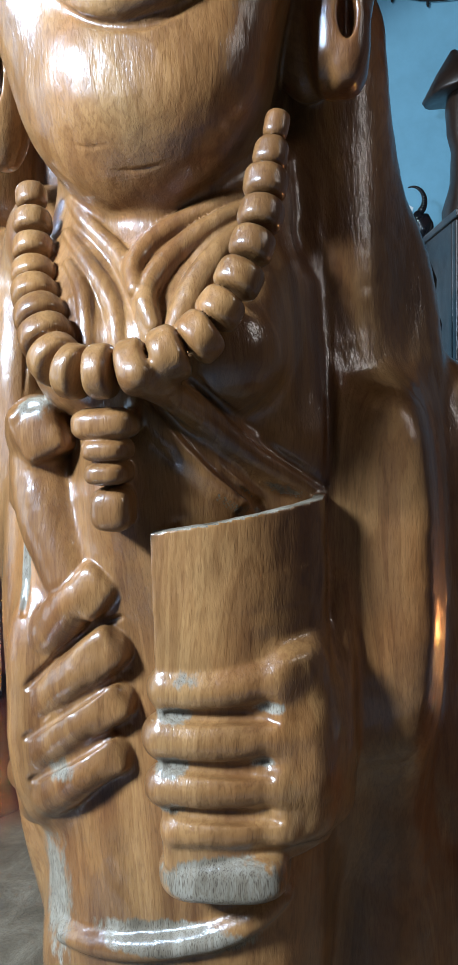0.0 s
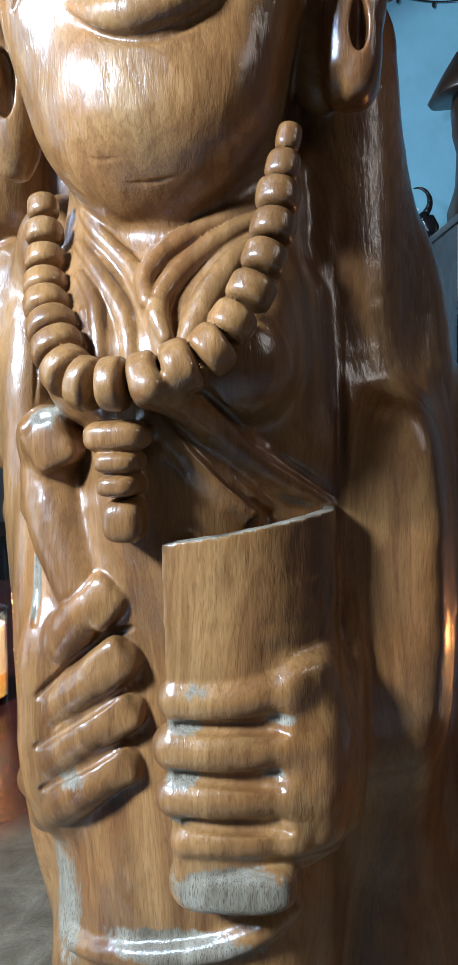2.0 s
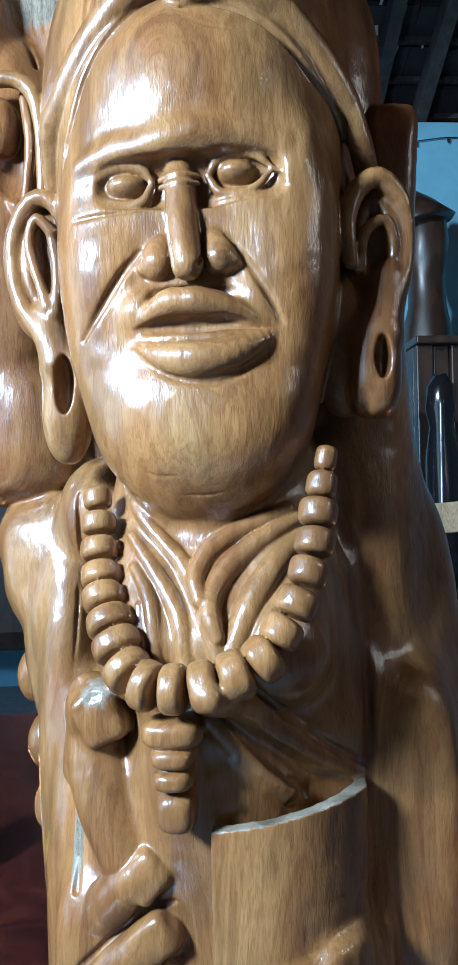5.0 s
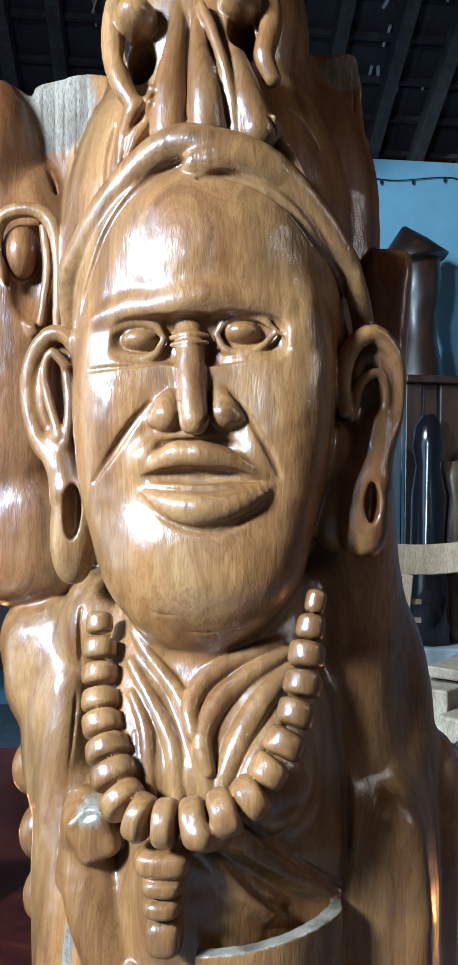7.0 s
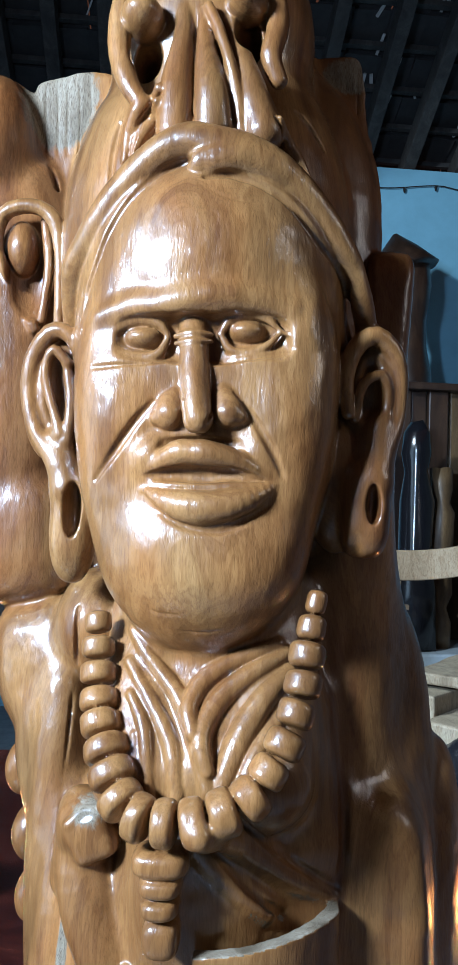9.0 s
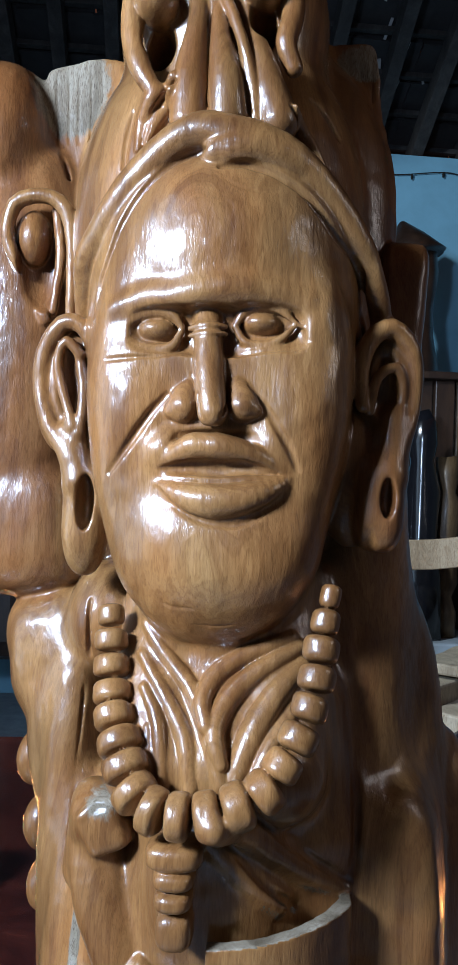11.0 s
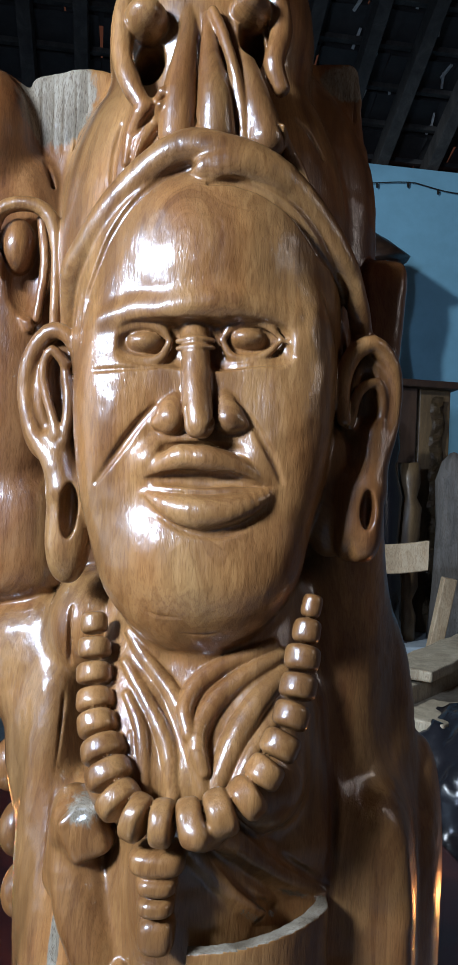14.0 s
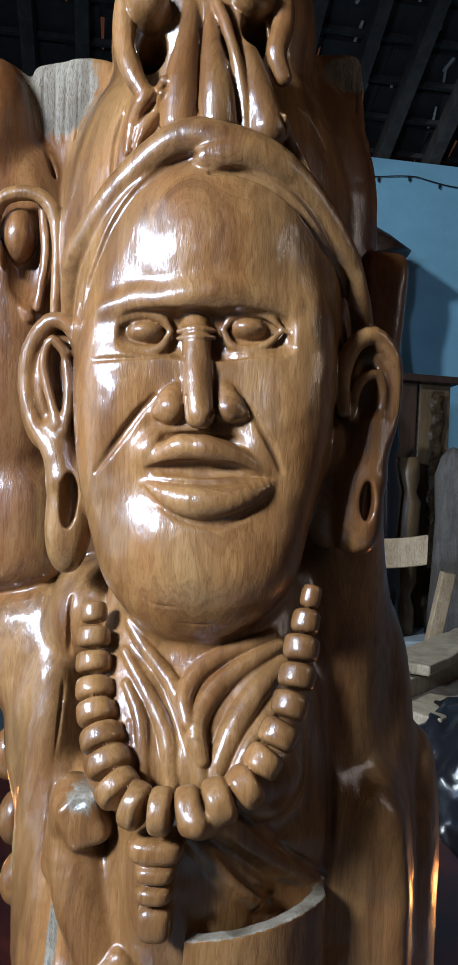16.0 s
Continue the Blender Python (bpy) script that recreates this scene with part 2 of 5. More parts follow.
def box(name, lo, hi, mat, bevel=0.0, parent=None, label="", m=None):
    bm = bmesh.new()
    add_box(bm, lo, hi, bevel, m)
    return part(name, bm, mat, parent, label)


def empty(name, place, label="", category="", group="", kind=""):
    ob = new(name)
    ob.location = place
    return tagged(ob, label, category, group, kind)


# ---- the room ----
NORTH = 4.6
tagged(box("floor", (-3.2, -2.2, -0.08), (4.2, NORTH, 0.0), CONCRETE), "smooth grey-blue concrete floor of the workshop", "floor", kind="structure")
tagged(box("wall_north", (-3.2, NORTH, -0.08), (4.2, NORTH + 0.15, 3.36), BLUE_PAINT), "light blue painted wall with shadows on it", "wall", kind="structure")
tagged(box("wall_south", (-3.2, -2.35, -0.08), (4.2, -2.2, 3.36), WALL_PLAIN), "dim plastered wall", "wall", kind="structure")
bm = bmesh.new()
add_box(bm, (-3.35, -2.35, -0.08), (-3.2, -0.55, 3.36))
add_box(bm, (-3.35, 0.95, -0.08), (-3.2, NORTH + 0.15, 3.36))
add_box(bm, (-3.35, -0.55, 2.2), (-3.2, 0.95, 3.36))
tagged(part("wall_west", bm, WALL_PLAIN), "dim plastered wall with an open doorway", "wall", kind="structure")
tagged(box("wall_east", (4.2, -2.35, -0.08), (4.35, NORTH + 0.15, 3.36), WALL_PLAIN), "dim plastered wall", "wall", kind="structure")

# the roof rises from the north wall towards the ridge; rafters, battens and rows of tiles in one mesh
PITCH = math.tan(radians(27))


def roof_z(y):
    return 3.40 + PITCH * (NORTH + 0.1 - y)


bm = bmesh.new()
rng = np.random.default_rng(4)
tilt = math.degrees(math.atan(PITCH))
length = (NORTH + 0.4 + 2.4) / math.cos(radians(tilt))
for x in np.arange(-3.2, 4.3, 0.31):
    x += rng.uniform(-0.02, 0.02)
    mid = pose(x, (NORTH + 0.3 - 2.4) / 2, roof_z((NORTH + 0.3 - 2.4) / 2), -tilt, 0, rng.uniform(-0.5, 0.5))
    add_box(bm, (-0.038, -length / 2, -0.06), (0.038, length / 2, 0.06), 0.004, mid)
n_rafter = len(bm.faces)
for y in np.arange(-2.3, NORTH + 0.3, 0.22):
    add_box(bm, (-3.3, y - 0.02, roof_z(y) + 0.07), (4.3, y + 0.02, roof_z(y) + 0.1), 0.003, Matrix.Translation((0, 0, rng.uniform(-0.004, 0.004))))
n_batten = len(bm.faces)
for i, y in enumerate(np.arange(-2.3, NORTH + 0.3, 0.22)):
    for x in np.arange(-3.3, 4.3, 0.205):
        m = pose(x + rng.uniform(-0.01, 0.01), y, roof_z(y) + 0.135, -tilt + rng.uniform(2, 9), rng.uniform(-4, 4), rng.uniform(-2, 2))
        add_box(bm, (-0.102, -0.16, -0.007), (0.102, 0.16, 0.007), 0, m)
n_tile = len(bm.faces)
# small pale slabs beside the rafters imitate slivers of light between tiles
for _ in range(420):
    x, y = rng.uniform(-0.6, 3.6), rng.uniform(1.0, NORTH)
    x = -3.2 + 0.31 * round((x + 3.2) / 0.31) + rng.choice((-1, 1)) * rng.uniform(0.045, 0.1)
    m = pose(x, y, roof_z(y) + 0.105, -tilt + rng.uniform(-6, 6), rng.uniform(-20, 20), rng.uniform(-25, 25))
    add_box(bm, (-rng.uniform(0.003, 0.011), -rng.uniform(0.015, 0.07), -0.006), (rng.uniform(0.003, 0.011), rng.uniform(0.015, 0.07), 0.006), 0, m)
for i, f in enumerate(bm.faces):
    f.material_index = 0 if i < n_batten else 1 if i < n_tile else 2
tagged(part("ceiling", bm, [RAFTER_WOOD, TILE_CLAY, ROOF_GLINT]), "dark tiled roof seen from below with rafters", "ceiling", kind="structure")

TABLE_TOP = 0.62
table = empty("display_table", (0, 0, 0), "dark red lacquered wooden display table with a glossy top", "table")
box("tabletop", (-0.85, 0.16, TABLE_TOP - 0.045), (0.485, 1.72, TABLE_TOP), TABLE_WOOD, 0.006, table)
for x in (-0.79, 0.43):
    for y in (0.22, 1.66):
        box("leg", (x - 0.035, y - 0.035, 0), (x + 0.035, y + 0.035, TABLE_TOP - 0.045), RED_WOOD, 0.004, table)


# ---- candles in glasses on the table ----
GLASS, nodes, links, bsdf = material("clear_glass")
bsdf.inputs["Base Color"].default_value = (1, 0.97, 0.93, 1)
bsdf.inputs["Roughness"].default_value, bsdf.inputs["IOR"].default_value = 0.02, 1.45
bsdf.inputs["Transmission Weight"].default_value = 1.0
# emission puts the candlelight scattered in the oil into the oil itself
GLOWING_OIL, nodes, links, bsdf = material("glowing_amber_oil")
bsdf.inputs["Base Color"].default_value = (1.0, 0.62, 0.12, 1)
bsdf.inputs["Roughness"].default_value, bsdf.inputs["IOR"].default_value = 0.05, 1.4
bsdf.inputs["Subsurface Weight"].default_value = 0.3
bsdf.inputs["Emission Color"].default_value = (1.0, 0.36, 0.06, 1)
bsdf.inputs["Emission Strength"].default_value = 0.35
FLAME, nodes, links, bsdf = material("candle_flame")
bsdf.inputs["Base Color"].default_value = (1, 0.6, 0.2, 1)
bsdf.inputs["Emission Color"].default_value = (1.0, 0.62, 0.22, 1)
bsdf.inputs["Emission Strength"].default_value = 30.0
# the wax's own glow stands in for flame light filling the glass
WAX, nodes, links, bsdf = material("glowing_wax")
bsdf.inputs["Base Color"].default_value = (0.9, 0.75, 0.5, 1)
bsdf.inputs["Roughness"].default_value = 0.4
bsdf.inputs["Emission Color"].default_value = (1.0, 0.5, 0.18, 1)
bsdf.inputs["Emission Strength"].default_value = 0.6
bsdf.inputs["Subsurface Weight"].default_value = 0.6
bsdf.inputs["Subsurface Scale"].default_value = 0.01
WICK = plain("black_wick", (0.01, 0.01, 0.01), 0.9)


def candle_glass(place, watts):
    """A tumbler with oil in its foot, a floating candle and its flame."""
    thing = empty("candle_glass", place, "lit candle in a clear glass tumbler with amber oil", "candle", "candles on the table")
    bm = bmesh.new()
    add_lathe(bm, [(0.030, 0.0), (0.0335, 0.002), (0.035, 0.008), (0.0395, 0.122), (0.0402, 0.1245), (0.0392, 0.1255), (0.0378, 0.124), (0.0335, 0.012), (0.0, 0.0105)][:-1], 72)
    glass = part("tumbler", bm, GLASS, thing, "clear glass tumbler", False)
    glass.visible_shadow = False
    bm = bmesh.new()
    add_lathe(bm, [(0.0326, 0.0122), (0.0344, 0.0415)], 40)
    oil = part("oil", bm, GLOWING_OIL, thing, "amber lamp oil with a candlelit glow of its own", False)
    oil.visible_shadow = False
    bm = bmesh.new()
    add_lathe(bm, [(0.029, 0.0135), (0.0312, 0.040), (0.0345, 0.042), (0.0358, 0.098), (0.034, 0.104), (0.026, 0.098), (0.012, 0.09)], 32)
    part("wax", bm, WAX, thing, "pale wax, glowing to fill the glass with flame light", False)
    bm = bmesh.new()
    add_lathe(bm, [(0.001, 0.088), (0.001, 0.099)], 8)
    part("wick", bm, WICK, thing)
    bm = bmesh.new()
    add_lathe(bm, [(0.002, 0.093), (0.0062, 0.097), (0.0074, 0.103), (0.0052, 0.112), (0.002, 0.12), (0.0006, 0.124)], 20)
    part("flame", bm, FLAME, thing, "bright yellow flame", True)
    data = bpy.data.lights.new("candle_light", "POINT")
    data.energy, data.color, data.shadow_soft_size = watts, (1.0, 0.34, 0.09), 0.012
    light = new("candle_light", data)
    light.location = (place[0], place[1], place[2] + 0.128)
    return thing


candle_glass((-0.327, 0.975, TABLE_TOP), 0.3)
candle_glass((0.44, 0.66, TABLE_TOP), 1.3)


# ---- along the north wall ----
def lumpy(bm, verts, amount, scale, seed=0):
    for v in verts:
        v.co += noise.noise_vector(v.co * scale + Vector((seed, seed * 1.7, 0))) * amount


def turned_figure(name, place, profile, label, hat=None, tilt=(0, 0), seed=1, mat=DARK_WOOD, steps=28, rough=0.012):
    """A dark carved post or figure, one mesh, with uneven knife-cut sides."""
    bm = bmesh.new()
    add_lathe(bm, profile, steps)
    if hat:
        r, z, h = hat
        add_lathe(bm, [(r * 0.96, z - 0.012), (r, z), (r * 0.55, z + h * 0.5), (0.012, z + h)], steps, Matrix.Translation((tilt[0], 0, z)) @ pose(0, 0, 0, 0, tilt[1], 0) @ Matrix.Translation((0, 0, -z)))
    lumpy(bm, bm.verts, rough, 14, seed)
    lumpy(bm, bm.verts, rough * 0.5, 45, seed + 3)
    ob = part(name, bm, mat, None, label, True)
    ob.location = place
    return tagged(ob, label, "statue")


plinth = empty("low_plinth", (0, 0, 0), "low grey-blue concrete plinth along the wall", "plinth")
box("slab", (0.55, 2.92, 0.0), (2.6, 4.55, 0.635), CONCRETE, 0.01, plinth)
box("block", (1.1, 3.95, 0.635), (1.5, 4.3, 0.66), CONCRETE, 0.005, plinth)
turned_figure("wooden_figure", (1.295, 4.12, 0.66), [(0.15, 0), (0.15, 0.12), (0.12, 0.2), (0.13, 0.6), (0.115, 0.85), (0.14, 1.1), (0.135, 1.3), (0.10, 1.45), (0.09, 1.6), (0.11, 1.68), (0.125, 1.8), (0.11, 1.95), (0.08, 2.0)],
              "dark wooden figure with a wide conical hat on the plinth", hat=(0.2, 1.90, 0.2), tilt=(-0.04, -13), seed=2)
turned_figure("carved_post", (1.125, 3.1, 0.635), [(0.05, 0), (0.052, 0.1), (0.038, 0.16), (0.052, 0.22), (0.052, 0.33), (0.036, 0.38), (0.05, 0.43), (0.05, 0.56), (0.037, 0.6), (0.047, 0.66), (0.042, 0.745)],
              "dark turned wooden post with carved rings", seed=5, mat=BROWN_WOOD)
turned_figure("carved_post", (1.345, 3.12, 0.635), [(0.09, 0), (0.095, 0.2), (0.088, 0.5), (0.08, 0.68), (0.06, 0.76), (0.03, 0.79)],
              "grey weathered wooden stump with a rounded top", seed=8, mat=STUMP_WOOD, rough=0.02)
turned_figure("black_figure", (1.0, 3.05, 0.635), [(0.09, 0), (0.09, 0.25), (0.06, 0.4), (0.072, 0.6), (0.05, 0.72), (0.062, 0.8), (0.058, 0.88), (0.03, 0.93)],
              "glossy black carved figure on the plinth", seed=11, mat=BLACK_LACQUER)
turned_figure("black_figure", (0.78, 3.1, 0.635), [(0.10, 0), (0.10, 0.3), (0.07, 0.5), (0.09, 0.65), (0.06, 0.74), (0.07, 0.82), (0.04, 0.9)],
              "glossy black carved figure on the plinth", seed=13, mat=BLACK_LACQUER)

# a dark cabinet of thick boards, with the carvings standing before it
cabinet = empty("dark_cabinet", (0, 0, 0), "dark brown board cabinet on the plinth", "cabinet")
box("top", (0.965, 3.24, 1.735), (1.405, 3.78, 1.768), DARK_WOOD, 0.006, cabinet)
for i, (x, w) in enumerate(((0.975, 0.075), (1.055, 0.07), (1.13, 0.09), (1.235, 0.15))):
    box("board", (x, 3.28 + 0.02 * (i % 2), 0.635), (x + w, 3.335, 1.735), (DARK_WOOD, BROWN_WOOD)[i == 3], 0.006, cabinet)
for x in (0.975, 1.36):
    box("side_panel", (x, 3.34, 0.635), (x + 0.03, 3.76, 1.735), DARK_WOOD, 0.004, cabinet)
bm = bmesh.new()
strip = [[bm.verts.new((1.31 + 0.028 * a + 0.006 * math.sin(41 * z), 3.27 - 0.012 * (1 - a * a) * (0.5 + 0.5 * math.sin(85 * z)), z)) for a in (-1, -0.5, 0, 0.5, 1)] for z in np.linspace(0.72, 1.7, 150)]
for a, b in zip(strip, strip[1:]):
    for q in range(4):
        bm.faces.new((a[q], a[q + 1], b[q + 1], b[q]))
bmesh.ops.solidify(bm, geom=list(bm.faces), thickness=0.012)
lumpy(bm, bm.verts, 0.004, 60, 6)
part("carved_ornament", bm, BROWN_WOOD, cabinet, "rough carved strip")

# a small dark beast with pale horns, on its stand
beast = empty("horned_carving", (1.02, 4.12, 0.635), "small dark horned animal carving with pale markings", "statue")
box("shelf", (-0.16, -0.12, 1.02), (0.17, 0.12, 1.06), DARK_WOOD, 0.006, beast)
for x, w, m in ((-0.13, 0.022, WHITE_PAINT), (-0.07, 0.03, BROWN_WOOD), (0.0, 0.02, PALE_WOOD), (0.055, 0.028, BROWN_WOOD), (0.12, 0.022, PALE_WOOD)):
    bm = bmesh.new()
    add_box(bm, (x - w, -0.1, 0), (x + w, 0.1, 1.02), 0.008)
    bmesh.ops.subdivide_edges(bm, edges=[e for e in bm.edges if e.calc_length() > 0.5], cuts=30)
    lumpy(bm, bm.verts, 0.012, 18, x * 50)
    part("post", bm, m, beast)
bm = bmesh.new()
for at, rad in (((-0.06, 0, 1.17), (0.10, 0.06, 0.075)), ((0.03, -0.01, 1.25), (0.055, 0.045, 0.07)), ((0.07, -0.02, 1.2), (0.05, 0.03, 0.03)), ((-0.1, 0, 1.1), (0.03, 0.03, 0.06)), ((0.08, 0, 1.1), (0.022, 0.02, 0.07)), ((0.0, -0.03, 1.3), (0.03, 0.02, 0.03))):
    made = bmesh.ops.create_icosphere(bm, subdivisions=3, radius=1.0)["verts"]
    for v in made:
        v.co = Vector(at) + Vector([c * q for c, q in zip(v.co, rad)])
lumpy(bm, bm.verts, 0.014, 22, 4)
part("body", bm, BLACK_LACQUER, beast, smooth=True)
bm = bmesh.new()
for i in range(14):
    a = -0.7 + 0.19 * i
    add_lathe(bm, [(0.019 - 0.0011 * i, -0.011), (0.018 - 0.0011 * i, 0.011)], 10, pose(-0.035 + 0.06 * math.cos(a), -0.06, 1.37 + 0.07 * math.sin(a), 0, -math.degrees(a), 0))
part("horn", bm, BLACK_LACQUER, beast, smooth=True)
for x, z, w, h, turn in ((-0.1, 1.3, 0.075, 0.1, 20), (0.06, 1.13, 0.09, 0.05, -25), (0.13, 1.12, 0.05, 0.07, 10)):
    bm = bmesh.new()
    add_box(bm, (-w, -0.004, -h), (w, 0.004, h), 0.003, pose(x, 0.06, z, 0, turn, 0))
    bmesh.ops.subdivide_edges(bm, edges=[e for e in bm.edges if e.calc_length() > 0.05], cuts=6)
    lumpy(bm, bm.verts, 0.02, 16, x * 30)
    part("pale_wrapping", bm, WHITE_PAINT, beast, "crumpled white wrapping")

# a string of small lights along the top of the wall
bm = bmesh.new()
xs = np.linspace(0.4, 3.4, 61)
pts = [Vector((x, NORTH - 0.02, 3.25 - 0.018 * abs(math.sin((x - 0.4) * math.pi / 0.62)) + 0.012 * math.sin(9 * x))) for x in xs]
for a, b in zip(pts, pts[1:]):
    add_lathe(bm, [(0.0035, 0), (0.0035, (b - a).length)], 6, Matrix.Translation(a) @ (b - a).to_track_quat("Z", "Y").to_matrix().to_4x4())
cable = empty("string_light", (0, 0, 0), "thin dark cable of tiny unlit bulbs along the wall", "string lights")
part("cable", bm, WICK, cable)
for p in pts[::4]:
    bm = bmesh.new()
    add_lathe(bm, [(0.005, 0), (0.008, -0.012), (0.006, -0.028), (0.002, -0.034)], 8)
    ob = part("bulb", bm, WICK, cable, smooth=True)
    ob.location = p


# ---- unfinished furniture between the table and the wall ----
chair = empty("unfinished_chair", (0.825, 2.45, -0.0), "unfinished raw pale wooden chair with a curved top rail", "chair")
bm = bmesh.new()
rail = []
for a in np.linspace(0, 1, 16):
    x, y, z = -0.21 + 0.34 * a, 0.035 * math.sin(math.pi * a), 0.955 + 0.018 * (2 * a - 0.9) ** 2
    rail.append([bm.verts.new((x, y + dy, z + dz)) for dy, dz in ((-0.014, 0.003), (-0.011, 0), (0.014, 0), (0.014, 0.1), (-0.011, 0.1), (-0.014, 0.097))])
for a, b in zip(rail, rail[1:]):
    for q in range(6):
        bm.faces.new((a[q], b[q], b[(q + 1) % 6], a[(q + 1) % 6]))
bm.faces.new(rail[0][::-1])
bm.faces.new(rail[-1])
bmesh.ops.recalc_face_normals(bm, faces=bm.faces)
part("top_rail", bm, PALE_WOOD, chair)
for x, lean in ((-0.15, -4), (0.085, -9)):
    box("back_post", (-0.024, -0.016, 0.0), (0.024, 0.016, 0.575), PALE_WOOD, 0.004, chair, m=pose(x + 0.02 * (x > 0), 0.0, 0.39, 4, -lean, 0))
for z in (0.86, 0.80):
    box("slat", (-0.14, 0.0, z), (-0.04, 0.014, z + 0.018), PALE_WOOD, 0.003, chair)
box("seat", (-0.21, -0.2, 0.36), (0.17, 0.03, 0.395), PALE_WOOD, 0.006, chair)
for x in (-0.19, 0.13):
    for y in (-0.18, -0.01):
        box("leg", (x - 0.018, y - 0.018, 0), (x + 0.018, y + 0.018, 0.36), PALE_WOOD, 0.003, chair)

stack = empty("trestle", (1.08, 2.23, 0), "dark wooden trestle under rough planks", "trestle")
for a in (-0.35, 0.35):
    box("beam", (-0.14, -0.035, 0.445), (0.26, 0.035, 0.52), DARK_WOOD, 0.004, stack, m=pose(a * 0.67, a * 0.74, 0, 0, 0, -42))
    for s in (-0.12, 0.22):
        box("leg", (s - 0.025, -0.025, 0), (s + 0.025, 0.025, 0.445), DARK_WOOD, 0.004, stack, m=pose(a * 0.67, a * 0.74, 0, 0, 0, -42))


def plank(place, size, turn, label, seed):
    bm = bmesh.new()
    add_box(bm, (-size[0] / 2, -size[1] / 2, 0), (size[0] / 2, size[1] / 2, size[2]), 0.006)
    bmesh.ops.subdivide_edges(bm, edges=[e for e in bm.edges if e.calc_length() > 0.3], cuts=14)
    lumpy(bm, bm.verts, 0.006, 9, seed)
    ob = part("rough_plank", bm, PLANK_WOOD, None, label)
    ob.matrix_world = pose(*place, 0, 0, turn)
    return tagged(ob, label, "plank", "planks on the trestle")


plank((1.05, 2.35, 0.522), (1.5, 0.18, 0.112), 48, "thick rough-sawn pale plank lying on the trestle", 4)
plank((1.15, 2.17, 0.522), (1.5, 0.15, 0.112), 47, "thick rough-sawn pale plank lying on the trestle", 5)
plank((1.05, 2.35, 0.64), (1.5, 0.17, 0.10), 48, "rough-sawn pale plank lying on a thicker one", 1)
plank((1.14, 2.19, 0.64), (1.5, 0.13, 0.055), 46, "rough-sawn pale plank lying on a thicker one", 2)
plank((1.07, 2.32, 0.746), (1.3, 0.14, 0.03), 50, "thin pale plank on top of the stack", 3)

bm = bmesh.new()
bmesh.ops.create_icosphere(bm, subdivisions=5, radius=1.0)
for v in bm.verts:
    v.co = Vector((v.co.x * 0.24, v.co.y * 0.24, v.co.z * 0.375 + 0.36))
    d = noise.noise(v.co * 9) * 0.05 + abs(noise.noise(v.co * 21 + Vector((3, 0, 0)))) * 0.045
    v.co += v.co.normalized() * d
    v.co.z = max(v.co.z, 0.0)
ob = part("plastic_bag", bm, BLACK_PLASTIC, None, "", True)
ob.location = (0.775, 1.62, 0)
tagged(ob, "full crumpled shiny black plastic bag on the floor", "bag")

# a dark sideboard on legs, off towards the west
side = empty("dark_sideboard", (0, 0, 0), "dark wooden sideboard with rounded lower edge on legs", "sideboard")
bm = bmesh.new()
add_box(bm, (-2.6, 3.5, 0.40), (-0.62, 4.1, 2.1), 0.1)
part("body", bm, DARK_WOOD, side)
for x in (-2.45, -1.2):
    for y in (3.65, 3.95):
        box("leg", (x - 0.03, y - 0.03, 0), (x + 0.03, y + 0.03, 0.42), DARK_WOOD, 0.004, side)


# ---- the carved figure ----
STEP = 0.0009
LOW = np.array((-0.215, -0.13, 0.0))
SIZE = np.array((0.375, 0.215, 0.93))
GRID = tuple(int(n) for n in np.ceil(SIZE / STEP))
AXIS = [(LOW[i] + STEP * np.arange(GRID[i])).astype(np.float32) for i in range(3)]
field = np.full(GRID, 0.05, np.float32)


def window(lo, hi):
    a = np.clip(np.floor((np.array(lo) - LOW) / STEP).astype(int), 0, GRID)
    b = np.clip(np.ceil((np.array(hi) - LOW) / STEP).astype(int) + 1, 0, GRID)
    cut = tuple(slice(i, j) for i, j in zip(a, b))
    return cut, (AXIS[0][cut[0]][:, None, None], AXIS[1][cut[1]][None, :, None], AXIS[2][cut[2]][None, None, :])


def merge(cut, d, k, dig):
    """Adds a form to the wood, or digs it out, with a soft seam k wide."""
    f = field[cut]
    if dig:
        field[cut] = np.maximum(f, -d) + k * np.maximum(1 - np.abs(f + d) / k, 0) ** 2 / 4
    else:
        field[cut] = np.minimum(f, d) - k * np.maximum(1 - np.abs(f - d) / k, 0) ** 2 / 4


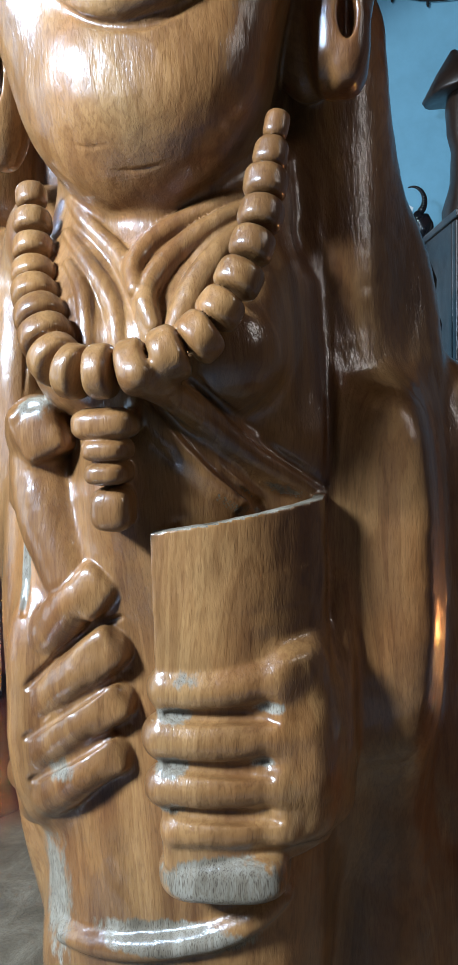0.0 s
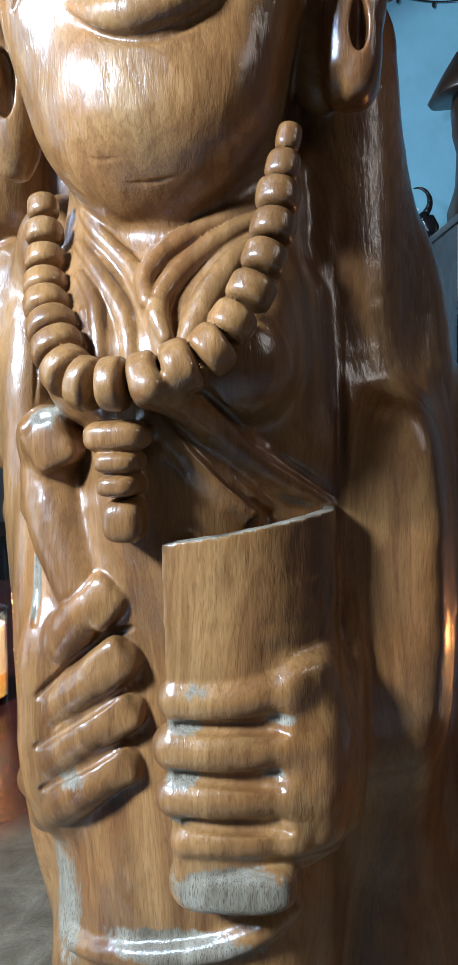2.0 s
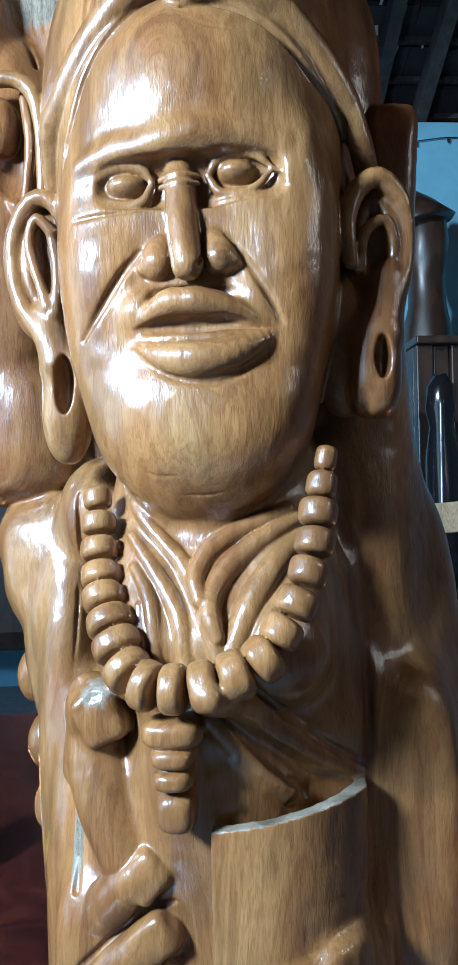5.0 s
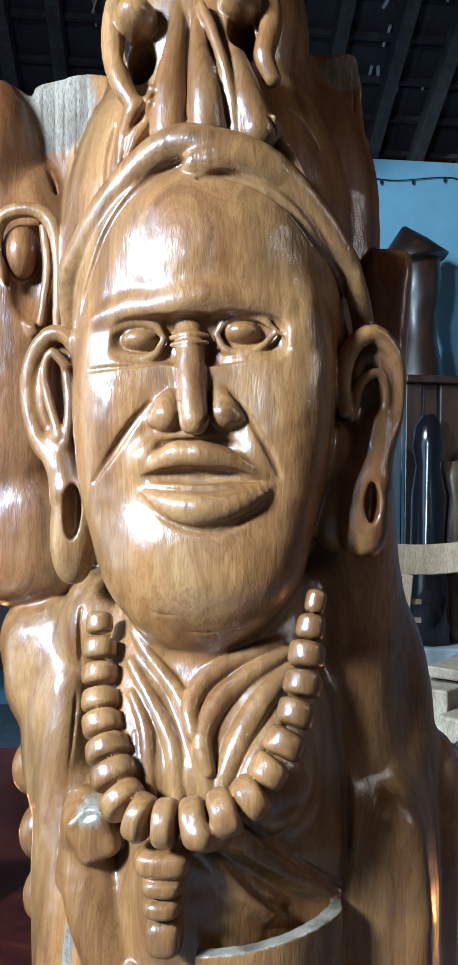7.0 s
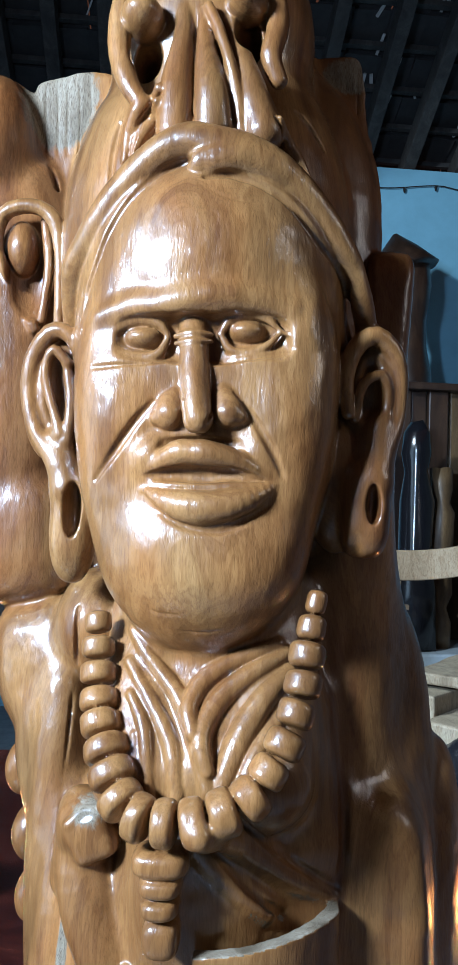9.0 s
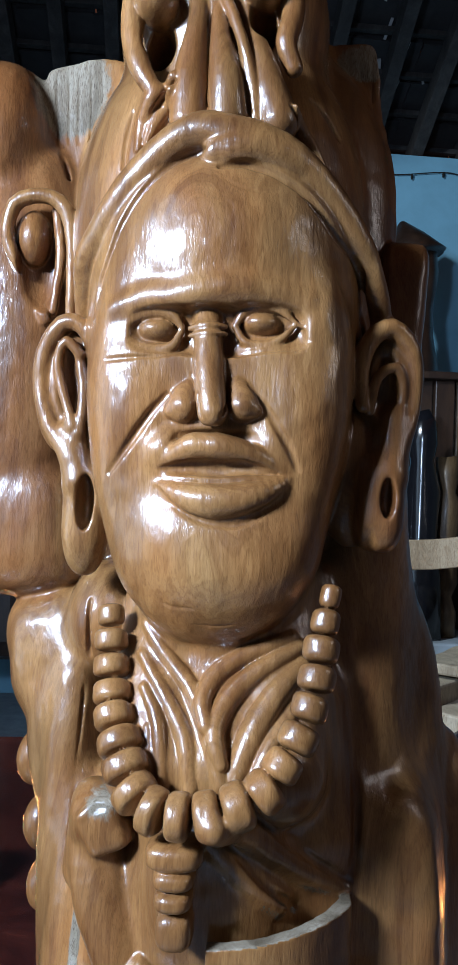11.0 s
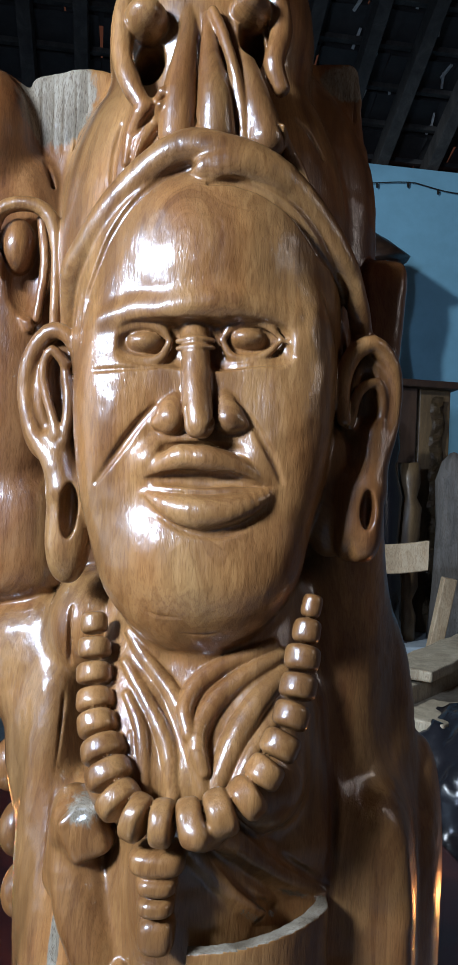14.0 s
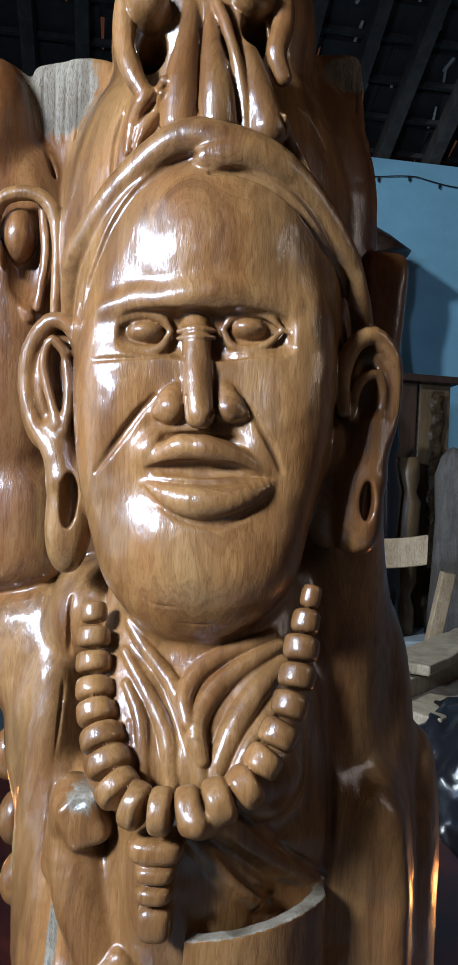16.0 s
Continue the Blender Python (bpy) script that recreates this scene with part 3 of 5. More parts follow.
def blob(at, radius, k=0.003, power=2.0, turn=0.0, flat=None, dig=False, taper=0.0):
    """An ellipsoid, squarer with more power, its front flatter with more flat, turned in the front plane, narrower below with taper. Places are (across, out, up)."""
    reach = max(radius[0], radius[2]) if turn else 0
    r = np.array([max(radius[0], reach) * (1 + abs(taper)), radius[1], max(radius[2], reach)]) + 2 * k + 3 * STEP
    cut, (x, y, z) = window(at - r, at + r)
    x, y, z = x - at[0], y - at[1], z - at[2]
    if turn:
        c, s = math.cos(radians(turn)), math.sin(radians(turn))
        x, z = c * x + s * z, -s * x + c * z
    if taper:
        x = x / np.clip(1 + taper * z / radius[2], 0.3, 2.0)
    q = [np.abs(a / b) for a, b in zip((x, y, z), radius)]
    flat = flat or power
    n = ((q[0] ** power + q[2] ** power) ** (flat / power) + q[1] ** flat) ** (1 / flat) + 1e-6
    g = np.sqrt((q[0] / radius[0]) ** 2 + (q[1] / radius[1]) ** 2 + (q[2] / radius[2]) ** 2) + 1e-6
    g2 = np.sqrt(q[0] ** 2 + q[1] ** 2 + q[2] ** 2) + 1e-6
    merge(cut, ((n - 1) * g2 / g).astype(np.float32), k, dig)


def curve(points, m=3):
    """A smooth line through points."""
    a = np.array(points, float)
    if len(a) < 3:
        return a
    a = np.vstack([2 * a[0] - a[1], a, 2 * a[-1] - a[-2]])
    made = []
    for p, q, r, s in zip(a, a[1:], a[2:], a[3:]):
        for t in np.arange(m) / m:
            made.append(0.5 * (2 * q + (r - p) * t + (2 * p - 5 * q + 4 * r - s) * t**2 + (3 * q - p - 3 * r + s) * t**3))
    return np.array([*made, a[-2]])


def front(u, w, otherwise):
    """How far out the wood stands at a place of the front."""
    i, j = int(round((u - LOW[0]) / STEP)), int(round((w - LOW[2]) / STEP))
    column = field[min(max(i, 0), GRID[0] - 1), :, min(max(j, 0), GRID[2] - 1)]
    inside = np.nonzero(column < 0)[0]
    if not len(inside) or inside[-1] + 1 >= len(column):
        return otherwise
    a = inside[-1]
    return AXIS[1][a] + STEP * column[a] / (column[a] - column[a + 1])


def rope(points, k=0.002, dig=False, lift=None):
    """A round strand through points of (across, out, up, radius); with lift, laid that far over the front's surface."""
    p = curve(points)
    if lift is not None:
        p[:, 1] = [front(u, w, v) + lift for u, v, w, _ in p]
        for _ in range(2):
            p[1:-1, 1] = (p[:-2, 1] + 2 * p[1:-1, 1] + p[2:, 1]) / 4
    r = p[:, 3].max() + 2 * k + 3 * STEP
    cut, (x, y, z) = window(p[:, :3].min(0) - r, p[:, :3].max(0) + r)
    d = None
    for a, b in zip(p, p[1:]):
        ab = b[:3] - a[:3]
        h = np.clip(((x - a[0]) * ab[0] + (y - a[1]) * ab[1] + (z - a[2]) * ab[2]) / (ab @ ab + 1e-12), 0, 1)
        e = np.sqrt((x - a[0] - h * ab[0]) ** 2 + (y - a[1] - h * ab[1]) ** 2 + (z - a[2] - h * ab[2]) ** 2) - (a[3] + h * (b[3] - a[3]))
        d = e if d is None else np.minimum(d, e)
    merge(cut, d.astype(np.float32), k, dig)


def drum(at, radius, height, reach, slope=0.0, k=0.002, thick=None):
    """An upright curved slab: part of an oval column between two heights and two sides, with a sloping top; with thick, a board of that thickness."""
    r = np.array([radius[0], radius[1], 0]) + 2 * k + 3 * STEP
    lo, hi = np.array(at) - r, np.array(at) + r
    lo[2], hi[2] = height[0] - 0.01, height[1] + 0.03
    cut, (x, y, z) = window(lo, hi)
    u, v = (x - at[0]) / radius[0], (y - at[1]) / radius[1]
    d = (np.sqrt(u**2 + v**2) - 1) * min(radius)
    if thick:
        d = np.maximum(d, -d - thick)
    for e in (z - height[1] - slope * (x - at[0]), height[0] - z, reach[0] - x, x - reach[1]):
        d = np.maximum(d, e) + k * np.maximum(1 - np.abs(d - e) / k, 0) ** 2 / 4
    merge(cut, d.astype(np.float32), k, False)


WORN, TONED = [], []


def toned(at, radius):
    """Notes a part that is coloured a darker red-brown."""
    TONED.append((np.array(at), np.array(radius)))


def worn(at, radius, up=-1, amount=0.5):
    """Notes a patch where the varnish is gone; up: how much a face must look upwards."""
    WORN.append((np.array(at), np.array(radius), up, amount))


# the log behind the figure, and the body
blob((-0.0249, -0.095, 0.668), (0.1138, 0.02, 0.1707), k=0.001, power=26, turn=3)
blob((0.023, -0.108, 0.1285), (0.1261, 0.058, 0.2773), k=0.01, power=5)
blob((0.0222, -0.105, 0.2615), (0.114, 0.06, 0.2365), k=0.01, power=5)
blob((0.0446, -0.065, 0.2524), (0.0513, 0.06, 0.1673), k=0.014, power=2.4)
blob((-0.0064, -0.035, 0.1564), (0.0784, 0.068, 0.2264), k=0.014, power=2.6)
blob((-0.0055, -0.03, 0.3182), (0.055, 0.07, 0.0733), k=0.014, power=2.4)
blob((0.0809, -0.065, 0.3811), (0.0332, 0.036, 0.1643), k=0.014)
blob((0.0877, -0.085, 0.1125), (0.0348, 0.046, 0.1588), k=0.01, power=4)
blob((0.0887, -0.07, 0.2373), (0.0328, 0.046, 0.1177), k=0.018, power=4)
blob((0.0895, -0.046, 0.284), (0.034, 0.046, 0.09), k=0.034, power=3.4, flat=6)
blob((0.0795, -0.074, 0.3922), (0.0264, 0.05, 0.109), k=0.014, power=2.8)
blob((0.0784, -0.066, 0.4782), (0.0297, 0.034, 0.1305), k=0.01)
blob((0.1143, -0.086, 0.246), (0.0425, 0.048, 0.1504), k=0.004, power=4.5, flat=2)
blob((-0.1275, -0.075, 0.4295), (0.0215, 0.03, 0.0393), k=0.01, power=2.4)
blob((-0.1089, -0.065, 0.4022), (0.025, 0.026, 0.0726), k=0.01, power=2.4)
blob((-0.0989, -0.065, 0.3236), (0.0208, 0.045, 0.1321), k=0.012, power=2.4)
blob((-0.0898, -0.045, 0.2258), (0.0188, 0.045, 0.1448), k=0.01, power=2.4)
blob((-0.0706, -0.035, 0.065), (0.0226, 0.05, 0.0619), k=0.014)
# head: sides, crown of the headdress
blob((-0.019, -0.048, 0.7039), (0.0908, 0.062, 0.1303), k=0.008, power=2.1)
blob((-0.0141, -0.078, 0.7145), (0.108, 0.04, 0.1381), k=0.008, power=2.2)
blob((-0.0114, -0.05, 0.6169), (0.088, 0.055, 0.1297), k=0.006, power=2.3, flat=2.6, taper=0.15)
blob((-0.0196, -0.05, 0.8306), (0.0661, 0.062, 0.0922), k=0.01)
blob((-0.0175, -0.05, 0.8884), (0.0463, 0.05, 0.0523), k=0.008)
blob((0.0965, -0.078, 0.652), (0.0165, 0.03, 0.055), k=0.002, power=6, flat=4, turn=-4)
blob((0.066, -0.014, 0.552), (0.02, 0.017, 0.04), k=0.008)
# face
blob((-0.0094, -0.022, 0.5786), (0.0725, 0.0665, 0.1237), power=2.3, flat=5, taper=0.16)
blob((-0.011, -0.03, 0.6362), (0.0801, 0.068, 0.1133), power=2.2, flat=3)
blob((-0.0046, 0.014, 0.5087), (0.0487, 0.04, 0.0358), k=0.017, power=2.1, flat=2.4)
blob((-0.0105, -0.026, 0.668), (0.0774, 0.0795, 0.081), k=0.005, power=2.2, flat=2.05)
blob((-0.0526, 0, 0.5858), (0.0213, 0.045, 0.039), k=0.014)
blob((0.0334, -0.004, 0.5848), (0.0226, 0.046, 0.0458), k=0.014)
blob((-0.0105, 0, 0.5533), (0.0439, 0.049, 0.0302), k=0.012)
blob((-0.0345, 0.036, 0.5614), (0.0097, 0.013, 0.013), k=0.006, turn=-35)
blob((0.0227, 0.034, 0.5645), (0.0097, 0.013, 0.0129), k=0.006, turn=35)
# brow over the eye sockets
rope([(-0.0631, 0.045, 0.6345, 0.003), (-0.0467, 0.045, 0.639, 0.006), (-0.0282, 0.045, 0.6398, 0.0072), (-0.0146, 0.045, 0.6423, 0.0075), (0.001, 0.045, 0.6444, 0.0072), (0.0193, 0.045, 0.6434, 0.006), (0.036, 0.045, 0.6395, 0.003)], k=0.007, lift=-0.003)
blob((-0.035, 0.062, 0.6219), (0.0226, 0.0265, 0.0135), k=0.0015, power=3.4, dig=True)
blob((0.0188, 0.062, 0.6239), (0.023, 0.0265, 0.0133), k=0.0015, power=3.4, dig=True)
blob((-0.0091, 0.062, 0.6217), (0.0201, 0.025, 0.0134), k=0.0012, power=5, dig=True)
# eyes
blob((-0.0481, 0.01, 0.6119), (0.0295, 0.032, 0.0104), k=0.006)
blob((0.0196, 0.01, 0.6139), (0.0292, 0.032, 0.0103), k=0.006)
blob((0.0439, 0, 0.6304), (0.0091, 0.04, 0.0182), k=0.008)
blob((-0.0407, 0.028, 0.6241), (0.0125, 0.0165, 0.0076), k=0.0006)
rope([(-0.0587, 0.0395, 0.6228, 0.0018), (-0.0521, 0.0395, 0.6295, 0.0026), (-0.0419, 0.0395, 0.633, 0.0032), (-0.0324, 0.0395, 0.6315, 0.0028), (-0.0274, 0.0395, 0.6255, 0.0018)], k=0.0012)
rope([(-0.0587, 0.0395, 0.6228, 0.0018), (-0.0523, 0.0395, 0.6159, 0.0026), (-0.0408, 0.0395, 0.6131, 0.003), (-0.0315, 0.0395, 0.6154, 0.0026), (-0.0273, 0.0395, 0.6237, 0.0018)], k=0.0012)
blob((0.0138, 0.028, 0.6285), (0.0122, 0.0165, 0.0076), k=0.0006)
rope([(0.0007, 0.0395, 0.6263, 0.0018), (0.005, 0.0395, 0.6332, 0.0028), (0.0142, 0.0395, 0.6368, 0.003), (0.0245, 0.0395, 0.6349, 0.0026), (0.0318, 0.0395, 0.6283, 0.0016), (0.039, 0.0395, 0.6254, 0.001)], k=0.0012)
rope([(0.0007, 0.0395, 0.6263, 0.0018), (0.0058, 0.0395, 0.6182, 0.0026), (0.0152, 0.0395, 0.6168, 0.0028), (0.0244, 0.0395, 0.6199, 0.0024), (0.0318, 0.0395, 0.6277, 0.0016)], k=0.0012)
rope([(-0.0663, 0.04, 0.6072, 0.0009), (-0.0495, 0.04, 0.6083, 0.0012), (-0.0271, 0.04, 0.6098, 0.0009)], k=0.001, dig=True, lift=0.0006)
rope([(0.0026, 0.04, 0.6108, 0.0009), (0.021, 0.04, 0.6135, 0.0012), (0.0392, 0.04, 0.6186, 0.0009)], k=0.001, dig=True, lift=0.0006)
# nose
rope([(-0.0142, 0.036, 0.6339, 0.0075), (-0.0131, 0.041, 0.6206, 0.0076), (-0.0115, 0.046, 0.6031, 0.0076), (-0.0096, 0.0505, 0.588, 0.0078), (-0.0083, 0.052, 0.5797, 0.008)], k=0.0015)
rope([(-0.0224, 0.043, 0.6239, 0.0014), (-0.013, 0.0465, 0.625, 0.0024), (-0.004, 0.043, 0.6251, 0.0014)], k=0.0008)
rope([(-0.0221, 0.044, 0.62, 0.0012), (-0.0126, 0.048, 0.6207, 0.002), (-0.0037, 0.044, 0.6212, 0.0012)], k=0.0008)
rope([(-0.0205, 0.041, 0.5959, 0.004), (-0.0236, 0.0425, 0.5872, 0.0076), (-0.0242, 0.044, 0.5828, 0.0084)], k=0.0008)
rope([(-0.0242, 0.045, 0.5822, 0.0066), (-0.0305, 0.046, 0.5804, 0.0034)], k=0.002)
rope([(0.0015, 0.041, 0.5984, 0.004), (0.0052, 0.0425, 0.5892, 0.0078), (0.0062, 0.044, 0.5842, 0.0086)], k=0.0008)
rope([(0.0062, 0.045, 0.5836, 0.0066), (0.0127, 0.046, 0.5819, 0.0034)], k=0.002)
rope([(-0.0157, 0.056, 0.5887, 0.0009), (-0.0143, 0.056, 0.5772, 0.0011)], k=0.0006, dig=True, lift=0.0004)
rope([(-0.0018, 0.056, 0.5903, 0.0009), (-0.0026, 0.056, 0.5777, 0.0011)], k=0.0006, dig=True, lift=0.0004)
blob((-0.0063, 0.066, 0.5666), (0.026, 0.0235, 0.0062), k=0.001, power=4, dig=True)
blob((-0.0275, 0.0705, 0.571), (0.0115, 0.022, 0.0062), k=0.0008, power=4, turn=-12, dig=True)
blob((0.0105, 0.0705, 0.5725), (0.0115, 0.022, 0.0062), k=0.0008, power=4, turn=12, dig=True)
# folds from the nose to the mouth
rope([(-0.0328, 0.045, 0.5894, 0.0014), (-0.0406, 0.045, 0.5798, 0.0022), (-0.0517, 0.045, 0.5636, 0.0022), (-0.0628, 0.045, 0.5484, 0.001)], k=0.0015, dig=True, lift=0.0003)
rope([(0.01, 0.045, 0.5942, 0.0014), (0.0218, 0.045, 0.5783, 0.0022), (0.0308, 0.045, 0.5632, 0.0022), (0.0353, 0.045, 0.5525, 0.001)], k=0.0015, dig=True, lift=0.0003)
# lips
rope([(-0.0462, 0.037, 0.549, 0.0016), (-0.032, 0.044, 0.5555, 0.0048), (-0.0191, 0.0485, 0.5623, 0.0072), (-0.0105, 0.05, 0.5632, 0.0068), (-0.0017, 0.05, 0.5625, 0.0072), (0.0137, 0.046, 0.5587, 0.0056), (0.0326, 0.04, 0.5489, 0.0016)], k=0.0015)
rope([(-0.0424, 0.039, 0.5465, 0.0018), (-0.0272, 0.046, 0.5398, 0.0058), (-0.0138, 0.05, 0.5357, 0.0085), (-0.0021, 0.0505, 0.5353, 0.0092), (0.0122, 0.049, 0.5382, 0.008), (0.0236, 0.045, 0.5432, 0.0052), (0.0326, 0.04, 0.5482, 0.0018)], k=0.0015)
rope([(-0.0345, 0.048, 0.5504, 0.002), (-0.0187, 0.0495, 0.552, 0.0044), (-0.0043, 0.05, 0.5514, 0.005), (0.008, 0.0495, 0.5526, 0.0044), (0.0235, 0.048, 0.5504, 0.002)], k=0.0006, dig=True)
rope([(-0.0411, 0.042, 0.5472, 0.001), (-0.0246, 0.0475, 0.5461, 0.0022), (-0.0045, 0.0495, 0.5456, 0.0026), (0.0153, 0.048, 0.547, 0.0022), (0.0316, 0.043, 0.5484, 0.001)], k=0.0006)
rope([(-0.0364, 0.05, 0.5414, 0.0008), (-0.0216, 0.05, 0.5292, 0.0014), (-0.0051, 0.05, 0.524, 0.0016), (0.011, 0.05, 0.5255, 0.0014), (0.0284, 0.05, 0.5376, 0.0008)], k=0.0015, dig=True, lift=0.0004)
# headdress band, its two ends lapped over the forehead
rope([(-0.095, -0.024, 0.628, 0.006), (-0.0925, -0.01, 0.65, 0.007), (-0.0889, 0.004, 0.6695, 0.008), (-0.0824, 0.01, 0.6788, 0.0085), (-0.0656, 0.02, 0.7, 0.0095), (-0.0485, 0.028, 0.7167, 0.0098), (-0.033, 0.033, 0.7272, 0.0098), (-0.0196, 0.035, 0.731, 0.01), (-0.0061, 0.035, 0.7282, 0.0105), (0.0092, 0.032, 0.7258, 0.0105), (0.027, 0.026, 0.7186, 0.0105), (0.0459, 0.016, 0.7041, 0.0095), (0.0616, 0.006, 0.6862, 0.0088), (0.0705, -0.002, 0.6722, 0.008), (0.0785, -0.01, 0.652, 0.007), (0.083, -0.022, 0.634, 0.006)], k=0.0025)
rope([(-0.0125, 0.0375, 0.7178, 0.0082), (-0.001, 0.0368, 0.7208, 0.0102), (0.0135, 0.0325, 0.7212, 0.0108), (0.027, 0.026, 0.7165, 0.0105)], k=0.0015)
rope([(-0.079, 0.02, 0.628, 0.0014), (-0.0771, 0.04, 0.6499, 0.0024), (-0.0721, 0.04, 0.6625, 0.0024), (-0.0637, 0.04, 0.6818, 0.0027), (-0.0515, 0.04, 0.6994, 0.0027), (-0.0371, 0.04, 0.7119, 0.0027), (-0.0242, 0.04, 0.7185, 0.0027), (-0.019, 0.04, 0.7187, 0.0016)], k=0.001, dig=True, lift=-0.0002)
rope([(-0.0101, 0.04, 0.7084, 0.0016), (0.0025, 0.04, 0.7105, 0.0028), (0.0196, 0.04, 0.7062, 0.003), (0.037, 0.04, 0.6956, 0.003), (0.0527, 0.04, 0.6793, 0.003), (0.0664, 0.04, 0.6656, 0.003), (0.072, 0.03, 0.642, 0.0027), (0.0735, 0.02, 0.628, 0.0014)], k=0.001, dig=True, lift=-0.0002)
# petals and scrolls of the headdress
rope([(-0.0289, 0.006, 0.8249, 0.005), (-0.0293, 0.011, 0.8031, 0.006), (-0.0309, 0.014, 0.7808, 0.0085), (-0.0319, 0.015, 0.7639, 0.0104), (-0.0318, 0.014, 0.7475, 0.0112)], k=0.001)
rope([(-0.0184, 0.012, 0.8192, 0.0025), (-0.0162, 0.016, 0.7984, 0.005), (-0.013, 0.019, 0.7786, 0.0082), (-0.0106, 0.02, 0.7641, 0.0102), (-0.0098, 0.018, 0.7475, 0.0114)], k=0.001)
rope([(-0.0147, 0.016, 0.8187, 0.003), (-0.0078, 0.019, 0.8029, 0.0034), (-0.0014, 0.021, 0.7838, 0.0034), (0.0031, 0.02, 0.7675, 0.0036), (0.0065, 0.017, 0.745, 0.0034)], k=0.003)
rope([(-0.0039, 0.006, 0.8174, 0.004), (0.0036, 0.011, 0.7919, 0.0072), (0.0097, 0.013, 0.7726, 0.0094), (0.018, 0.013, 0.747, 0.0118)], k=0.001)
rope([(-0.0231, 0.02, 0.8037, 0.0013), (-0.0221, 0.02, 0.7757, 0.0015), (-0.0205, 0.02, 0.7497, 0.0016)], k=0.0008, dig=True, lift=0.0005)
rope([(-0.0044, 0.02, 0.7763, 0.0011), (-0.0003, 0.02, 0.7624, 0.0015), (0.0024, 0.02, 0.7486, 0.0016)], k=0.0008, dig=True, lift=0.0005)
rope([(-0.042, 0, 0.8488, 0.0087), (-0.0593, 0.004, 0.8407, 0.0079), (-0.0671, 0.006, 0.8191, 0.0072), (-0.0661, 0.008, 0.7958, 0.0071), (-0.0595, 0.012, 0.7764, 0.0062), (-0.0515, 0.013, 0.763, 0.005)], k=0.003)
blob((-0.0518, 0.004, 0.7973), (0.009, 0.045, 0.0122), k=0.0015, dig=True)
blob((-0.0532, 0.008, 0.8161), (0.0128, 0.018, 0.0103), k=0.001)
rope([(-0.0448, 0, 0.8264, 0.0036), (-0.036, 0.004, 0.831, 0.0043)], k=0.002)
rope([(0.001, 0, 0.8478, 0.0094), (0.018, 0.004, 0.8373, 0.0078), (0.0243, 0.004, 0.8152, 0.0067), (0.0209, 0.01, 0.7934, 0.0063), (0.0255, 0.008, 0.7802, 0.0056)], k=0.0015)
blob((0.0079, 0.004, 0.8067), (0.0078, 0.045, 0.0128), k=0.0015, dig=True)
blob((0.0065, 0.008, 0.8238), (0.012, 0.018, 0.0092), k=0.001)
# leaves beside the petals
rope([(-0.0402, 0.02, 0.7686, 0.003), (-0.0503, 0.02, 0.7636, 0.005), (-0.0585, 0.02, 0.7503, 0.005), (-0.0615, 0.02, 0.7341, 0.0024)], k=0.002, lift=0.0005)
rope([(-0.0412, 0.02, 0.7609, 0.0025), (-0.0474, 0.02, 0.7547, 0.0042), (-0.0532, 0.02, 0.7445, 0.0042), (-0.0579, 0.02, 0.7303, 0.002)], k=0.0015, lift=0.0018)
rope([(-0.038, 0.02, 0.7655, 0.0011), (-0.0461, 0.02, 0.7608, 0.002), (-0.0544, 0.02, 0.7484, 0.0016), (-0.0602, 0.02, 0.7282, 0.0012)], k=0.0006, dig=True, lift=0.0004)
rope([(-0.067, 0.02, 0.76, 0.0016), (-0.0699, 0.02, 0.7418, 0.0024), (-0.0706, 0.02, 0.7178, 0.0014)], k=0.001, dig=True, lift=0.0005)
rope([(0.0275, 0.02, 0.7515, 0.002), (0.0359, 0.02, 0.7399, 0.004), (0.0465, 0.02, 0.7244, 0.002)], k=0.0015, lift=0.0005)
rope([(0.0364, 0.02, 0.7698, 0.0014), (0.0446, 0.02, 0.7621, 0.002), (0.053, 0.02, 0.7505, 0.0014)], k=0.001, dig=True, lift=0.0005)
rope([(0.0255, 0.02, 0.7514, 0.0012), (0.0343, 0.02, 0.7338, 0.0016), (0.0427, 0.02, 0.7223, 0.001)], k=0.0006, dig=True, lift=0.0004)
# cracks and nicks
rope([(-0.008, 0.045, 0.7019, 0.0006), (-0.0022, 0.045, 0.6975, 0.0008), (0.0053, 0.045, 0.695, 0.0008), (0.0146, 0.045, 0.695, 0.0008), (0.0237, 0.045, 0.6976, 0.0006)], k=0.0004, dig=True, lift=0.0005)
rope([(-0.0117, 0.045, 0.7182, 0.0006), (-0.0034, 0.045, 0.7204, 0.0008), (0.005, 0.045, 0.7183, 0.0006)], k=0.0004, dig=True, lift=0.0005)
rope([(-0.0044, 0.045, 0.6871, 0.0006), (-0.0021, 0.045, 0.6844, 0.0009), (-0.0028, 0.045, 0.6797, 0.0006)], k=0.0004, dig=True, lift=0.0004)
rope([(-0.0324, 0.05, 0.4824, 0.0006), (-0.0236, 0.05, 0.4802, 0.0011), (-0.0148, 0.05, 0.4805, 0.0006)], k=0.0004, dig=True, lift=0.0006)
rope([(-0.0163, 0.05, 0.4716, 0.0006), (-0.0055, 0.05, 0.4707, 0.001), (0.0064, 0.05, 0.4724, 0.0006)], k=0.0004, dig=True, lift=0.0006)
